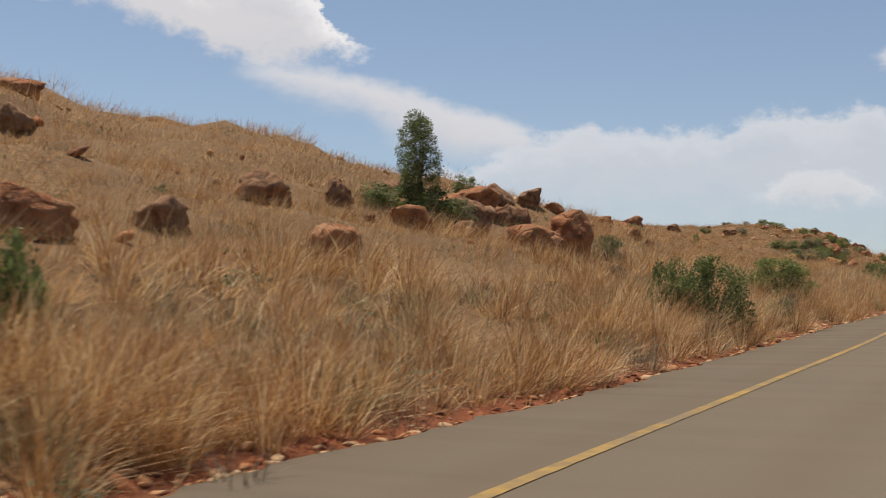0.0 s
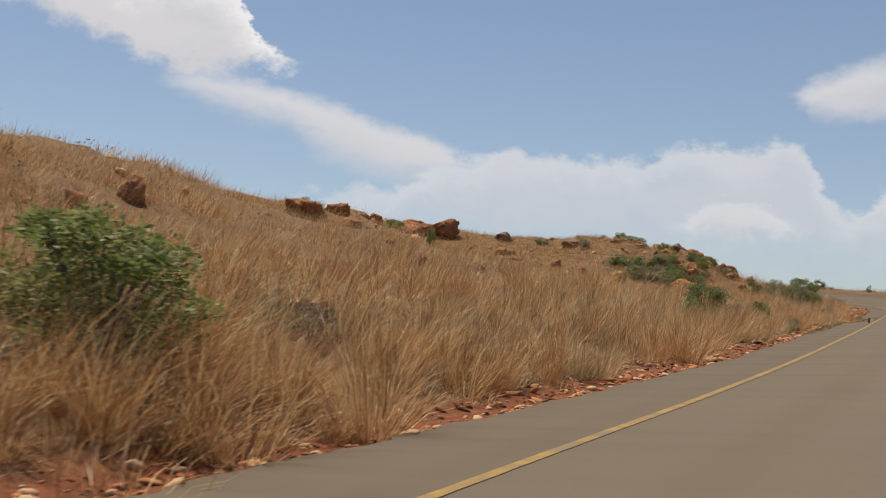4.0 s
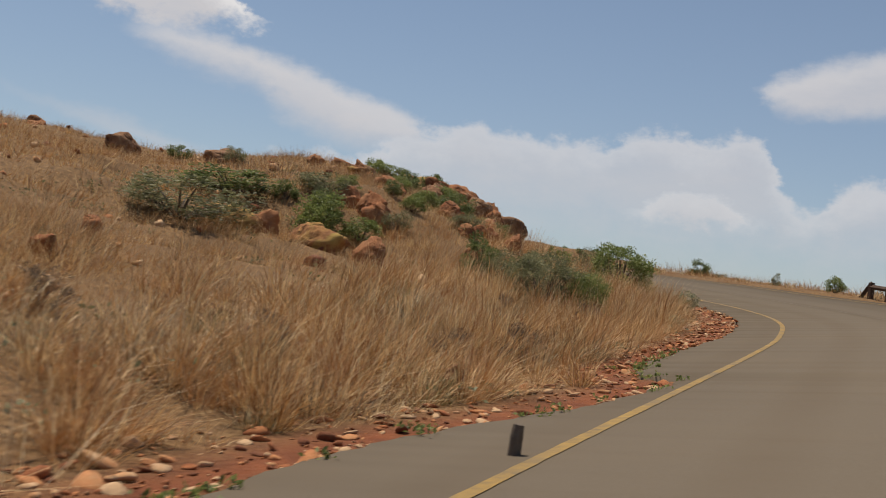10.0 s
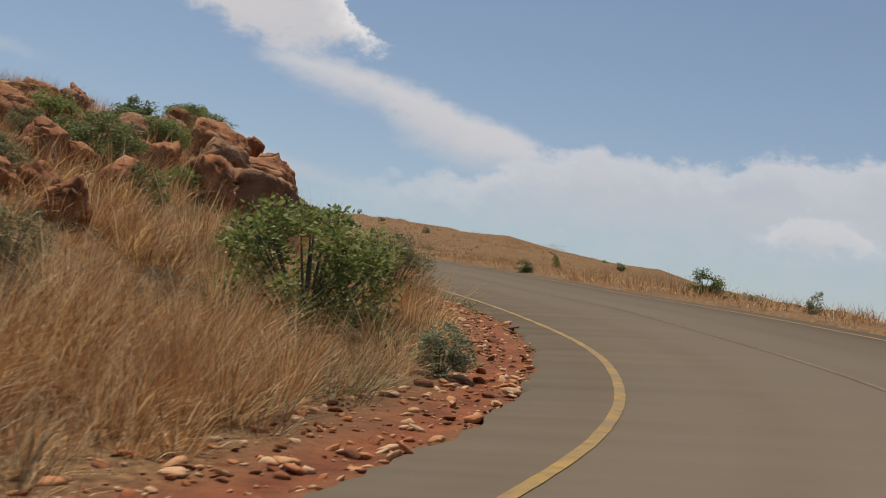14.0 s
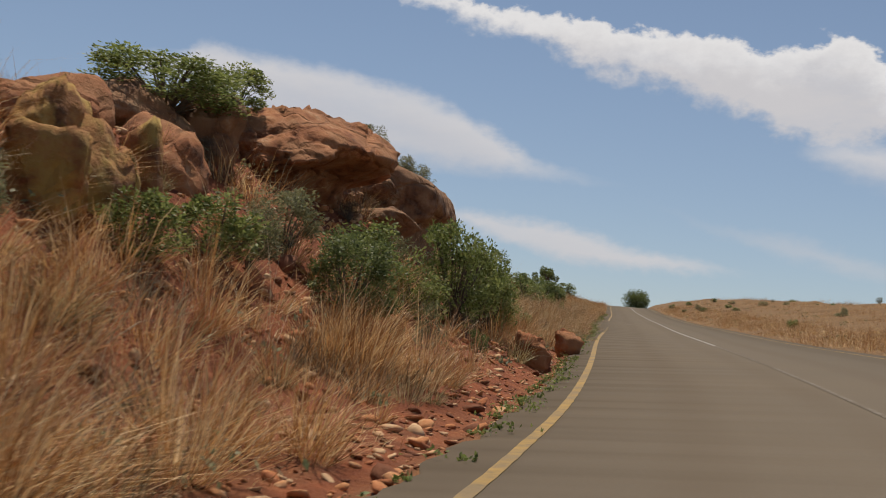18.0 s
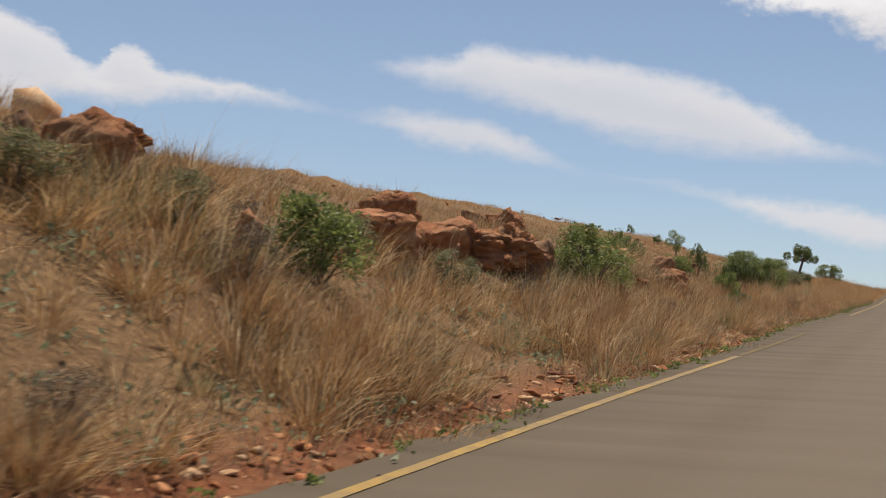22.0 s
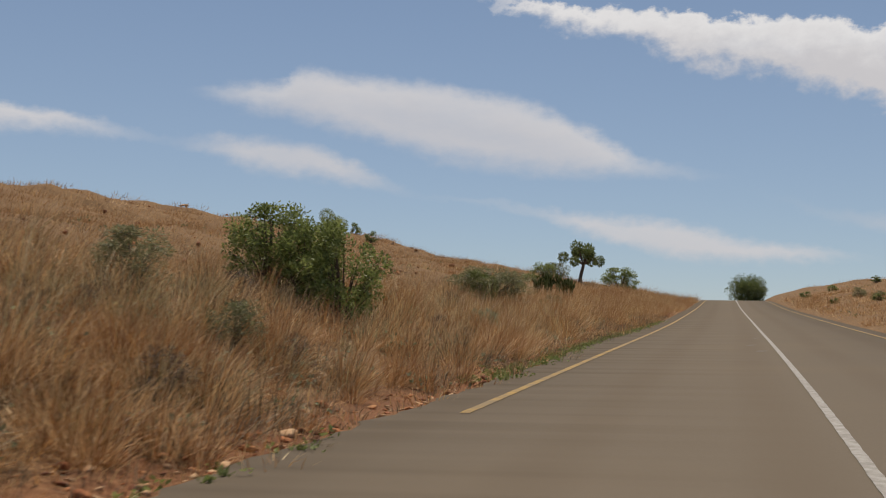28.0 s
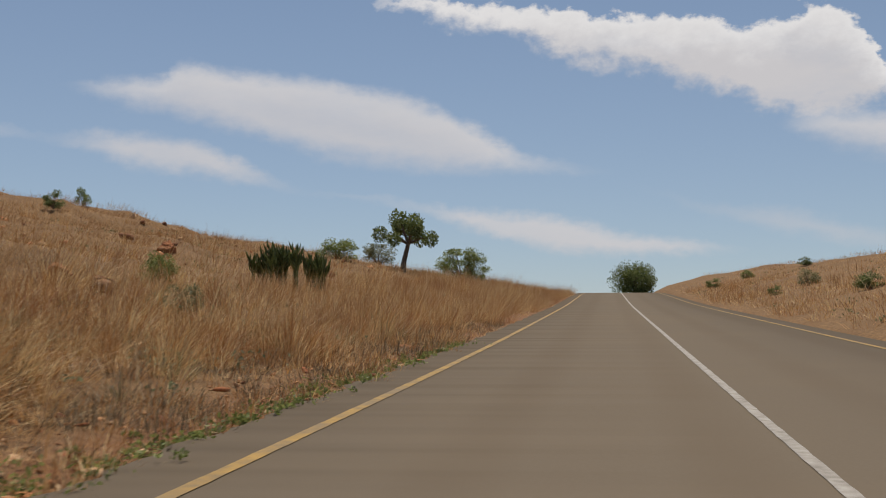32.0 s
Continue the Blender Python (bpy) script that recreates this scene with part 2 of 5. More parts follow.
STEP = 0.5
LINE = spline([(x, y, z, b) for (x, y), z, b in zip(ROAD_XY, ROAD_Z, ROAD_BANK)], STEP)
S0 = -STEP * int(np.argmin(np.hypot(LINE[:, 0], LINE[:, 1])))
STATION = S0 + STEP * np.arange(len(LINE))
AHEAD = np.gradient(LINE[:, :2], axis=0)
AHEAD /= np.linalg.norm(AHEAD, axis=1, keepdims=True)
LEFT = np.stack([-AHEAD[:, 1], AHEAD[:, 0]], 1)
wide = np.array([np.mean(LEFT[max(0, i - 160):i + 160], 0) for i in range(len(LEFT))])
WIDE_LEFT = wide / np.linalg.norm(wide, axis=1, keepdims=True)

def table(rows):
    xs = np.array([r[0] for r in rows], float)
    ys = np.array([r[1] for r in rows], float)
    return lambda s: np.interp(s, xs, ys)


def eased(rows):
    """A table whose turns are rounded off."""
    plain = table(rows)
    return lambda s: sum(plain(s + step) for step in (-5, -2.5, 0, 2.5, 5)) / 5


# the painted lines, the broken edge of the asphalt and the edge of the grass, metres left of the plan's line by station
yellow_at = eased([(-60, 2.5), (7, 2.51), (16, 2.5), (27, 2.66), (35, 2.72), (45, 2.3), (54, 1.83), (62, 1.76), (72, 1.85), (80, 2.08), (90, 2.52), (96, 2.42), (102, 2.12),
                   (109, 1.66), (115, 1.22), (121, 1.08), (127, 1.35), (134, 2.02), (142, 2.3), (152, 2.62), (160, 2.85), (168, 3.0), (178, 3.0),
                   (186, 2.82), (221, 2.72), (233, 2.66), (240, 2.56), (248, 2.45), (260, 2.36), (400, 2.3)])
white_at = eased([(-60, -1.2), (70, -1.7), (90, -1.3), (110, -2.0), (121, -1.95), (128, -1.85), (139, -1.42), (145, -1.15), (157, -0.95), (174, -0.88), (184, -0.76),
                  (196, -0.78), (206, -0.9), (216, -1.07), (226, -1.2), (238, -1.28), (270, -1.34), (500, -1.34)])
paved = table([(-60, 4.2), (7, 4.22), (12, 4.08), (20, 4.22), (34, 4.5), (44, 3.95), (53, 3.22), (62, 3.08), (70, 3.4), (78, 3.5), (82, 3.75), (86, 3.8), (88, 3.2), (90.5, 2.75), (92.3, 2.7),
               (93.8, 3.5), (96, 3.75), (101, 3.6), (105, 3.1), (108, 2.85), (111, 2.62), (117, 2.25), (122, 2.07), (128, 2.08), (134, 2.6), (145, 2.9), (152, 3.1), (160, 3.38), (170, 3.45), (182, 3.4),
               (190, 3.55), (198, 3.68), (205, 3.7), (212, 3.55), (220, 3.42), (227, 3.4), (236, 3.55), (241, 3.44), (246, 3.24), (260, 3.0), (500, 2.9)])
fringe = table([(-60, 0.5), (40, 0.6), (53, 1.1), (75, 1.2), (90, 1.5), (97, 1.2), (104, 1.3), (112, 1.8), (125, 1.8), (135, 0.95), (146, 1.1), (160, 0.75), (180, 0.7),
                (220, 0.75), (236, 0.95), (248, 1.7), (262, 1.7), (276, 0.7), (300, 0.4), (500, 0.4)])


def grassed(s):
    return paved(s) + fringe(s)


def far_edge(s):
    return white_at(s) - 4.3


# heights over the road, by station, at distances to the left and to the right
FAR_LEFT = np.array([5.2, 7, 9, 14, 22, 35, 60, 120, 400])
FIRST_SLOPE = [(-60, (0.1, 0.5, 1, 2.2, 4.3, 7.8, 11, 14, 10)),
       (15, (0.1, 0.5, 1, 2.3, 4.6, 8, 11, 14, 10)),
       (38, (0.1, 0.6, 1.2, 2.7, 5, 8.2, 10.4, 12, 9)),
       (58, (0.1, 0.5, 1, 2.2, 3.9, 6.4, 9, 10, 8)),
       (75, (0.05, 0.4, 0.7, 1.5, 3, 5.4, 8, 9, 7)),
       (92, (0, 0.15, 0.25, 0.6, 1.7, 3.4, 5.2, 6, 6))]
BEND_SLOPE = [(108, (0.1, 0.25, 0.45, 0.85, 2, 2.7, 3.8, 4.4, 5)),
       (124, (0.2, 0.7, 1.5, 2.8, 2.9, 2.7, 3, 3.5, 4)),
       (137, (0.4, 1.7, 3.1, 3.8, 3.1, 3.4, 3.8, 4, 4)),
       (150, (0.85, 2.3, 3.6, 4.1, 3.5, 3.8, 4.2, 4, 4)),
       (162, (0.4, 1.6, 2.9, 4, 4.3, 4.4, 4.6, 5, 4))]
LAST_SLOPE = [(180, (0.25, 1.1, 1.8, 3.1, 4.2, 4.8, 5.2, 5, 4)),
       (205, (0.2, 0.85, 1.6, 2.7, 3.7, 4.6, 5.5, 6.5, 5)),
       (250, (0.1, 0.4, 0.9, 1.9, 3.4, 5.8, 9.5, 13, 9)),
       (300, (0.1, 0.5, 1.1, 2.3, 3.8, 6.2, 9.6, 12, 9)),
       (370, (0.1, 0.2, 0.4, 0.6, 1, 2, 3.5, 5, 5)),
       (480, (0.1, 0.2, 0.3, 0.5, 0.8, 1, 2, 3, 3))]
HILL = FIRST_SLOPE + BEND_SLOPE + LAST_SLOPE
FAR_RIGHT = np.array([5.5, 7, 10, 15, 25, 50, 100, 300])
NEAR_FIELD = [(-60, (0, 0.05, 0, -0.6, -2.5, -8, -18, -40)),
       (60, (0, 0.1, 0, -0.5, -2.2, -8, -18, -40)),
       (100, (0, 0.15, 0.1, -0.2, -1, -4, -12, -40)),
       (125, (0, 0.15, 0.2, 0.3, 0.2, -1, -7, -40)),
       (150, (0, 0.15, 0.15, 0, -0.8, -2.5, -7, -40))]
FAR_FIELD = [(175, (0, 0.2, 0.4, 0.3, -0.4, -3.4, -9, -40)),
       (200, (0, 0.25, 0.6, 1.1, 1.6, -0.3, -8, -40)),
       (225, (0, 0.3, 0.7, 1.5, 2.5, 1.3, -5, -40)),
       (250, (0, 0.35, 1, 2.05, 3.1, 2.3, -4, -40)),
       (310, (0, 0.5, 1.2, 2.3, 3.4, 2.5, -4, -40)),
       (370, (0.2, 0.9, 1.7, 2.4, 3.1, 1.8, -4, -40)),
       (480, (0, 0.1, 0.2, 0.3, 0.5, 0, -4, -40))]
FIELD = NEAR_FIELD + FAR_FIELD


def profile(rows, far):
    st = np.array([r[0] for r in rows], float)
    hs = np.array([r[1] for r in rows], float)

    def height(s, d):
        s, d = np.broadcast_arrays(np.asarray(s, float), np.asarray(d, float))
        i = np.clip(np.searchsorted(st, s) - 1, 0, len(st) - 2)
        f = np.clip((s - st[i]) / (st[i + 1] - st[i]), 0, 1)
        f = f * f * (3 - 2 * f)
        j = np.clip(np.searchsorted(far, d) - 1, 0, len(far) - 2)
        g = np.clip((d - far[j]) / (far[j + 1] - far[j]), 0, 1)
        low = hs[i, j] * (1 - f) + hs[i + 1, j] * f
        high = hs[i, j + 1] * (1 - f) + hs[i + 1, j + 1] * f
        return low * (1 - g) + high * g
    return height


hill, field = profile(HILL, FAR_LEFT), profile(FIELD, FAR_RIGHT)


def wave(x, y):
    """Gentle unevenness of the ground."""
    return (0.5 * np.sin(x * 0.31 + 1.3 * np.sin(y * 0.17)) * np.cos(y * 0.27 + 0.8 * np.sin(x * 0.23))
            + 0.25 * np.sin(x * 0.83 + y * 0.61) * np.cos(y * 0.97 - x * 0.37) + 0.12 * np.sin(x * 2.3 - y * 1.7))


def along(s):
    """Row numbers, between samples, of stations."""
    return np.clip((np.asarray(s, float) - S0) / STEP, 0, len(LINE) - 1.001)


def at_row(arr, s):
    r = along(s)
    i = r.astype(int)
    f = (r - i)[..., None]
    return arr[i] * (1 - f) + arr[i + 1] * f


def spread(s, d):
    """Places in plan, d metres left of the line (right: negative); far off, the rays fan out evenly."""
    s, d = np.broadcast_arrays(np.asarray(s, float), np.asarray(d, float))
    near = np.clip(d, -25, 26)
    more = np.clip(d, -1e9, 100) - near
    beyond = np.maximum(d - 100, 0)
    return at_row(LINE[:, :2], s) + at_row(LEFT, s) * near[..., None] + at_row(WIDE_LEFT, s) * more[..., None] + np.array((-0.92, -0.39)) * beyond[..., None]


def rise(s, d):
    """Height of the ground at a station and a distance to the left."""
    s, d = np.broadcast_arrays(np.asarray(s, float), np.asarray(d, float))
    base, bank = at_row(LINE[:, 2:3], s)[..., 0], np.radians(at_row(LINE[:, 3:4], s)[..., 0])
    slab = base - np.clip(d, -6.5, 5.2) * np.tan(bank) * np.where(d > 5.2, np.exp(-(d - 5.2) / 12), 1)
    off = far_edge(s)
    xy = spread(s, d)
    edge = paved(s)
    rough = wave(xy[..., 0], xy[..., 1]) * np.clip((np.abs(d) - 5) / 10, 0, 1) * np.clip(np.abs(d) / 25, 0.5, 1.6)
    left = np.where(d > edge, -0.09 * np.clip((d - edge) / 0.25, 0, 1) + 0.06 * np.clip((d - edge - 0.4) / 0.8, 0, 1) + hill(s, np.maximum(d, 5.2)) * np.clip((d - edge - 0.3) / (5.2 - edge - 0.3), 0, 1) + rough, 0)
    right = np.where(d < off, -0.05 * np.clip((off - d) / 0.3, 0, 1) + field(s, np.maximum(-d, 5.5)) + rough, 0)
    return slab + left + right


def locate(x, y):
    """Station and distance to the left of a place in plan."""
    off = np.array([x, y], float) - LINE[:, :2]
    i = int(np.argmin((off ** 2).sum(1)))
    return float(STATION[i] + off[i] @ AHEAD[i]), float(off[i] @ LEFT[i])


def ground_z(x, y):
    return float(rise(*locate(x, y)))

# ---- materials ----


def material(name, colours, scale=4.0, rough=0.85, bump=0.0, bump_scale=30.0, detail=6, island=0.0, stretch=(1, 1, 1), patch=None, patch_scale=0.3, glow_through=0.0, metal=0.0, spec=0.3, world_space=True, span=(0.28, 0.72), joints=0.0):
    """A procedural surface: a ramp of colours over fine noise, wear in broad patches, relief, and some spread from piece to piece."""
    m = bpy.data.materials.new(name)
    m.use_nodes = True
    nt = m.node_tree
    bsdf = nt.nodes["Principled BSDF"]
    bsdf.inputs["Roughness"].default_value = rough
    bsdf.inputs["Metallic"].default_value = metal
    bsdf.inputs["Specular IOR Level"].default_value = spec
    geo = nt.nodes.new("ShaderNodeNewGeometry")
    mp = nt.nodes.new("ShaderNodeMapping")
    mp.inputs["Scale"].default_value = stretch
    if world_space:
        nt.links.new(geo.outputs["Position"], mp.inputs[0])
    else:
        tc = nt.nodes.new("ShaderNodeTexCoord")
        nt.links.new(tc.outputs["Object"], mp.inputs[0])

    def noise_at(s, d):
        n = nt.nodes.new("ShaderNodeTexNoise")
        n.inputs["Scale"].default_value, n.inputs["Detail"].default_value, n.inputs["Roughness"].default_value = s, d, 0.62
        nt.links.new(mp.outputs[0], n.inputs["Vector"])
        return n.outputs["Fac"]

    fac = noise_at(scale, detail)
    if island:
        add = nt.nodes.new("ShaderNodeMath")
        add.operation = "MULTIPLY_ADD"
        nt.links.new(geo.outputs["Random Per Island"], add.inputs[0])
        add.inputs[1].default_value = island
        sub = nt.nodes.new("ShaderNodeMath")
        sub.operation = "SUBTRACT"
        nt.links.new(fac, sub.inputs[0])
        sub.inputs[1].default_value = island / 2
        nt.links.new(sub.outputs[0], add.inputs[2])
        fac = add.outputs[0]
    ramp = nt.nodes.new("ShaderNodeValToRGB")
    els = ramp.color_ramp.elements
    n = len(colours)
    for i, c in enumerate(colours):
        p = 0.5 if n == 1 else span[0] + (span[1] - span[0]) * i / (n - 1)
        e = els[i] if i < 2 else els.new(p)
        e.position, e.color = p, (*c, 1)
    if n == 1:
        els.remove(els[1])
    nt.links.new(fac, ramp.inputs[0])
    colour = ramp.outputs[0]
    if patch:
        mix = nt.nodes.new("ShaderNodeMix")
        mix.data_type = "RGBA"
        rng = nt.nodes.new("ShaderNodeMapRange")
        rng.inputs[1].default_value, rng.inputs[2].default_value = 0.46, 0.64
        nt.links.new(noise_at(patch_scale, 5), rng.inputs[0])
        nt.links.new(rng.outputs[0], mix.inputs[0])
        nt.links.new(colour, mix.inputs[6])
        mix.inputs[7].default_value = (*patch, 1)
        colour = mix.outputs[2]
    nt.links.new(colour, bsdf.inputs["Base Color"])
    if bump:
        b = nt.nodes.new("ShaderNodeBump")
        b.inputs["Strength"].default_value, b.inputs["Distance"].default_value = bump, 0.6 / bump_scale
        nt.links.new(noise_at(bump_scale, 8), b.inputs["Height"])
        if joints:
            # open joints and flakes of broken rock
            vor = nt.nodes.new("ShaderNodeTexVoronoi")
            vor.feature = "DISTANCE_TO_EDGE"
            vor.inputs["Scale"].default_value = joints
            wob = nt.nodes.new("ShaderNodeTexNoise")
            wob.inputs["Scale"].default_value, wob.inputs["Detail"].default_value = joints * 0.8, 6
            nt.links.new(mp.outputs[0], wob.inputs["Vector"])
            sway = nt.nodes.new("ShaderNodeVectorMath")
            sway.operation = "MULTIPLY_ADD"
            nt.links.new(wob.outputs["Color"], sway.inputs[0])
            sway.inputs[1].default_value = (0.9, 0.9, 0.9)
            nt.links.new(mp.outputs[0], sway.inputs[2])
            nt.links.new(sway.outputs[0], vor.inputs["Vector"])
            lip = nt.nodes.new("ShaderNodeMapRange")
            lip.inputs[2].default_value = 0.09
            nt.links.new(vor.outputs["Distance"], lip.inputs[0])
            coarse = nt.nodes.new("ShaderNodeMath")
            coarse.operation = "MULTIPLY_ADD"
            nt.links.new(noise_at(5.0, 8), coarse.inputs[0])
            coarse.inputs[1].default_value = 0.9
            nt.links.new(lip.outputs[0], coarse.inputs[2])
            b2 = nt.nodes.new("ShaderNodeBump")
            b2.inputs["Strength"].default_value, b2.inputs["Distance"].default_value = 0.9, 0.055
            nt.links.new(coarse.outputs[0], b2.inputs["Height"])
            nt.links.new(b2.outputs[0], b.inputs["Normal"])
        nt.links.new(b.outputs[0], bsdf.inputs["Normal"])
    if glow_through:
        tr = nt.nodes.new("ShaderNodeBsdfTranslucent")
        nt.links.new(colour, tr.inputs[0])
        ms = nt.nodes.new("ShaderNodeMixShader")
        ms.inputs[0].default_value = glow_through
        nt.links.new(bsdf.outputs[0], ms.inputs[1])
        nt.links.new(tr.outputs[0], ms.inputs[2])
        nt.links.new(ms.outputs[0], nt.nodes["Material Output"].inputs[0])
    return m


ASPHALT = material("asphalt", [(0.143, 0.1155, 0.085), (0.15, 0.121, 0.089), (0.157, 0.127, 0.094)], 30.0, 0.95, 0.05, 120, patch=(0.157, 0.125, 0.09), patch_scale=0.22, spec=0.06)
YELLOW_PAINT = material("yellow_paint", [(0.15, 0.11, 0.062), (0.29, 0.18, 0.05), (0.4, 0.24, 0.05)], 5.0, 0.75, 0.2, 90, patch=(0.2, 0.14, 0.07), patch_scale=1.3)
WHITE_PAINT = material("white_paint", [(0.17, 0.148, 0.12), (0.29, 0.265, 0.23), (0.4, 0.375, 0.335)], 8.0, 0.7, 0.2, 90)
FADED_YELLOW = material("faded_yellow", [(0.145, 0.114, 0.078), (0.16, 0.12, 0.068), (0.2, 0.14, 0.06)], 3.0, 0.95, 0.12, 120, patch=(0.143, 0.115, 0.083), patch_scale=0.45, spec=0.06)
FADED_PAINT = material("faded_paint", [(0.145, 0.118, 0.088), (0.17, 0.142, 0.11), (0.25, 0.225, 0.19)], 8.0, 0.95, 0.12, 120, patch=(0.15, 0.122, 0.09), patch_scale=0.5, spec=0.06)
EARTH = material("earth", [(0.07, 0.037, 0.016), (0.145, 0.08, 0.033), (0.235, 0.135, 0.057), (0.33, 0.212, 0.1)], 9.0, 0.95, 1.0, 12, detail=10, patch=(0.165, 0.092, 0.04), patch_scale=0.35)
STRAW = material("dry_grass", [(0.25, 0.115, 0.04), (0.55, 0.298, 0.107), (0.76, 0.475, 0.195), (0.89, 0.68, 0.375)], 0.9, 0.6, island=0.8, glow_through=0.26, patch=(0.42, 0.2, 0.074), patch_scale=0.9)
RUSSET = material("russet_grass", [(0.22, 0.105, 0.04), (0.45, 0.238, 0.094), (0.61, 0.365, 0.158), (0.76, 0.53, 0.28)], 0.9, 0.6, island=0.8, glow_through=0.26, patch=(0.34, 0.17, 0.065), patch_scale=0.2)
TAN = material("tan_grass", [(0.225, 0.115, 0.044), (0.48, 0.278, 0.108), (0.67, 0.435, 0.195), (0.82, 0.62, 0.36)], 0.9, 0.6, island=0.8, glow_through=0.26, patch=(0.34, 0.185, 0.078), patch_scale=0.9)
GREEN_STRAW = material("green_grass", [(0.13, 0.105, 0.05), (0.25, 0.21, 0.095), (0.4, 0.33, 0.16), (0.56, 0.46, 0.25)], 0.9, 0.6, island=0.8, glow_through=0.26)
GOLD = material("golden_grass", [(0.3, 0.14, 0.045), (0.54, 0.31, 0.115), (0.7, 0.46, 0.2), (0.82, 0.63, 0.35)], 0.9, 0.6, island=0.8, glow_through=0.26, patch=(0.36, 0.175, 0.07), patch_scale=0.55)
PALE_STRAW = material("pale_grass", [(0.5, 0.34, 0.15), (0.72, 0.54, 0.29), (0.86, 0.72, 0.47)], 0.9, 0.6, island=0.5, glow_through=0.25)
GREY_STRAW = material("grey_grass", [(0.1, 0.075, 0.045), (0.22, 0.165, 0.095), (0.36, 0.29, 0.18)], 0.9, 0.65, island=0.8, glow_through=0.2)

# ---- ground and road ----


def part(name, bm, mat, parent=None, label=""):
    me = bpy.data.meshes.new(name)
    bm.to_mesh(me)
    bm.free()
    return dress(name, me, mat, parent, label)


def dress(name, me, mat, parent=None, label=""):
    for m in (mat if isinstance(mat, (list, tuple)) else [mat]):
        me.materials.append(m)
    ob = new(name, me)
    if parent is not None:
        ob.parent = parent
    if label:
        tagged(ob, label)
    return ob


def raw_mesh(name, verts, faces, smooth=False):
    """A mesh from arrays; all faces have the same number of corners."""
    verts, faces = np.asarray(verts, np.float32), np.asarray(faces, np.int32)
    me = bpy.data.meshes.new(name)
    me.vertices.add(len(verts))
    me.vertices.foreach_set("co", verts.ravel())
    me.loops.add(faces.size)
    me.loops.foreach_set("vertex_index", faces.ravel())
    me.polygons.add(len(faces))
    me.polygons.foreach_set("loop_start", np.arange(0, faces.size, faces.shape[1], dtype=np.int32))
    if smooth:
        me.polygons.foreach_set("use_smooth", np.ones(len(faces), bool))
    me.update(calc_edges=True)
    return me


def grid_faces(rows, cols):
    i = np.arange(rows * cols).reshape(rows, cols)
    return np.stack([i[:-1, :-1], i[1:, :-1], i[1:, 1:], i[:-1, 1:]], -1).reshape(-1, 4)


reach = np.r_[-3000, -1200, -500, -300, -200, -140, -100, -75, -55, -42, -33, -26, -21, np.arange(-18, -7, 1.0), np.arange(-7, -5.0, 0.25), -2, 1.5, np.arange(2.6, 9, 0.2),
              np.arange(9, 15, 0.5), np.arange(15, 28, 1.0), 29, 32, 35, 38, 42, 47, 53, 60, 70, 82, 100, 125, 160, 220, 300, 500, 1200, 3000]
rows_s = np.r_[-58, -50, -40, -30, -22, -16, -12, np.arange(-9, 335, 0.6), np.arange(335, 440, 2.5), 450, 465]
ss, dd = np.meshgrid(rows_s, reach, indexing="ij")
xy, zz = spread(ss, dd), rise(ss, dd)
zz = np.where(dd < -300, -40 - (-dd - 300) * 0.02, np.where(dd > 400, 4 - (dd - 400) * 0.02, zz))
zz = np.where((dd > far_edge(ss) - 0.1) & (dd < paved(ss) + 0.02), zz - 0.08, zz)
# the sheet goes on past both ends of the road
first, last = xy[0] - AHEAD[0] * 1500, xy[-1] + AHEAD[-1] * 1500
xy = np.concatenate([first[None], xy, last[None]])
zz = np.concatenate([zz[:1] - 30, zz, zz[-1:] - 60])
verts = np.concatenate([xy.reshape(-1, 2), zz.reshape(-1, 1)], 1)
me = raw_mesh("ground", verts, grid_faces(len(rows_s) + 2, len(reach)), smooth=True)
cut = np.exp(-((rows_s - 148) / 14.0) ** 6)
bare = np.clip(1 - np.abs(dd - (paved(ss) + 0.5)) / 0.9, 0, 1)
bare *= np.interp(rows_s, [0, 158, 178, 220, 240, 300], [1, 1, 0.5, 0.5, 0.35, 0.3])[:, None]
bare = np.maximum(bare, cut[:, None] * np.clip((dd - 3) / 0.6, 0, 1) * np.clip((12 - dd) / 2, 0, 1))
bare = np.concatenate([bare[:1] * 0, bare, bare[:1] * 0])
attr = me.attributes.new("bare", "FLOAT", "POINT")
attr.data.foreach_set("value", bare.ravel().astype(np.float32))
# soil shows red where the verge is bare
nt = EARTH.node_tree
bare_node = nt.nodes.new("ShaderNodeAttribute")
bare_node.attribute_name = "bare"
red = nt.nodes.new("ShaderNodeMix")
red.data_type = "RGBA"
old = nt.nodes["Principled BSDF"].inputs["Base Color"].links[0].from_socket
nt.links.new(bare_node.outputs["Fac"], red.inputs[0])
nt.links.new(old, red.inputs[6])
tone = nt.nodes.new("ShaderNodeTexNoise")
tone.inputs["Scale"].default_value, tone.inputs["Detail"].default_value = 2.5, 7
pos = nt.nodes.new("ShaderNodeNewGeometry")
nt.links.new(pos.outputs["Position"], tone.inputs["Vector"])
ramp = nt.nodes.new("ShaderNodeValToRGB")
ramp.color_ramp.elements[0].position, ramp.color_ramp.elements[0].color = 0.3, (0.13, 0.034, 0.012, 1)
ramp.color_ramp.elements[1].position, ramp.color_ramp.elements[1].color = 0.7, (0.28, 0.083, 0.029, 1)
nt.links.new(tone.outputs[0], ramp.inputs[0])
nt.links.new(ramp.outputs[0], red.inputs[7])
nt.links.new(red.outputs[2], nt.nodes["Principled BSDF"].inputs["Base Color"])
tagged(dress("ground", me, EARTH), "dry grassy hillside of brown and red earth", "ground", kind="structure")


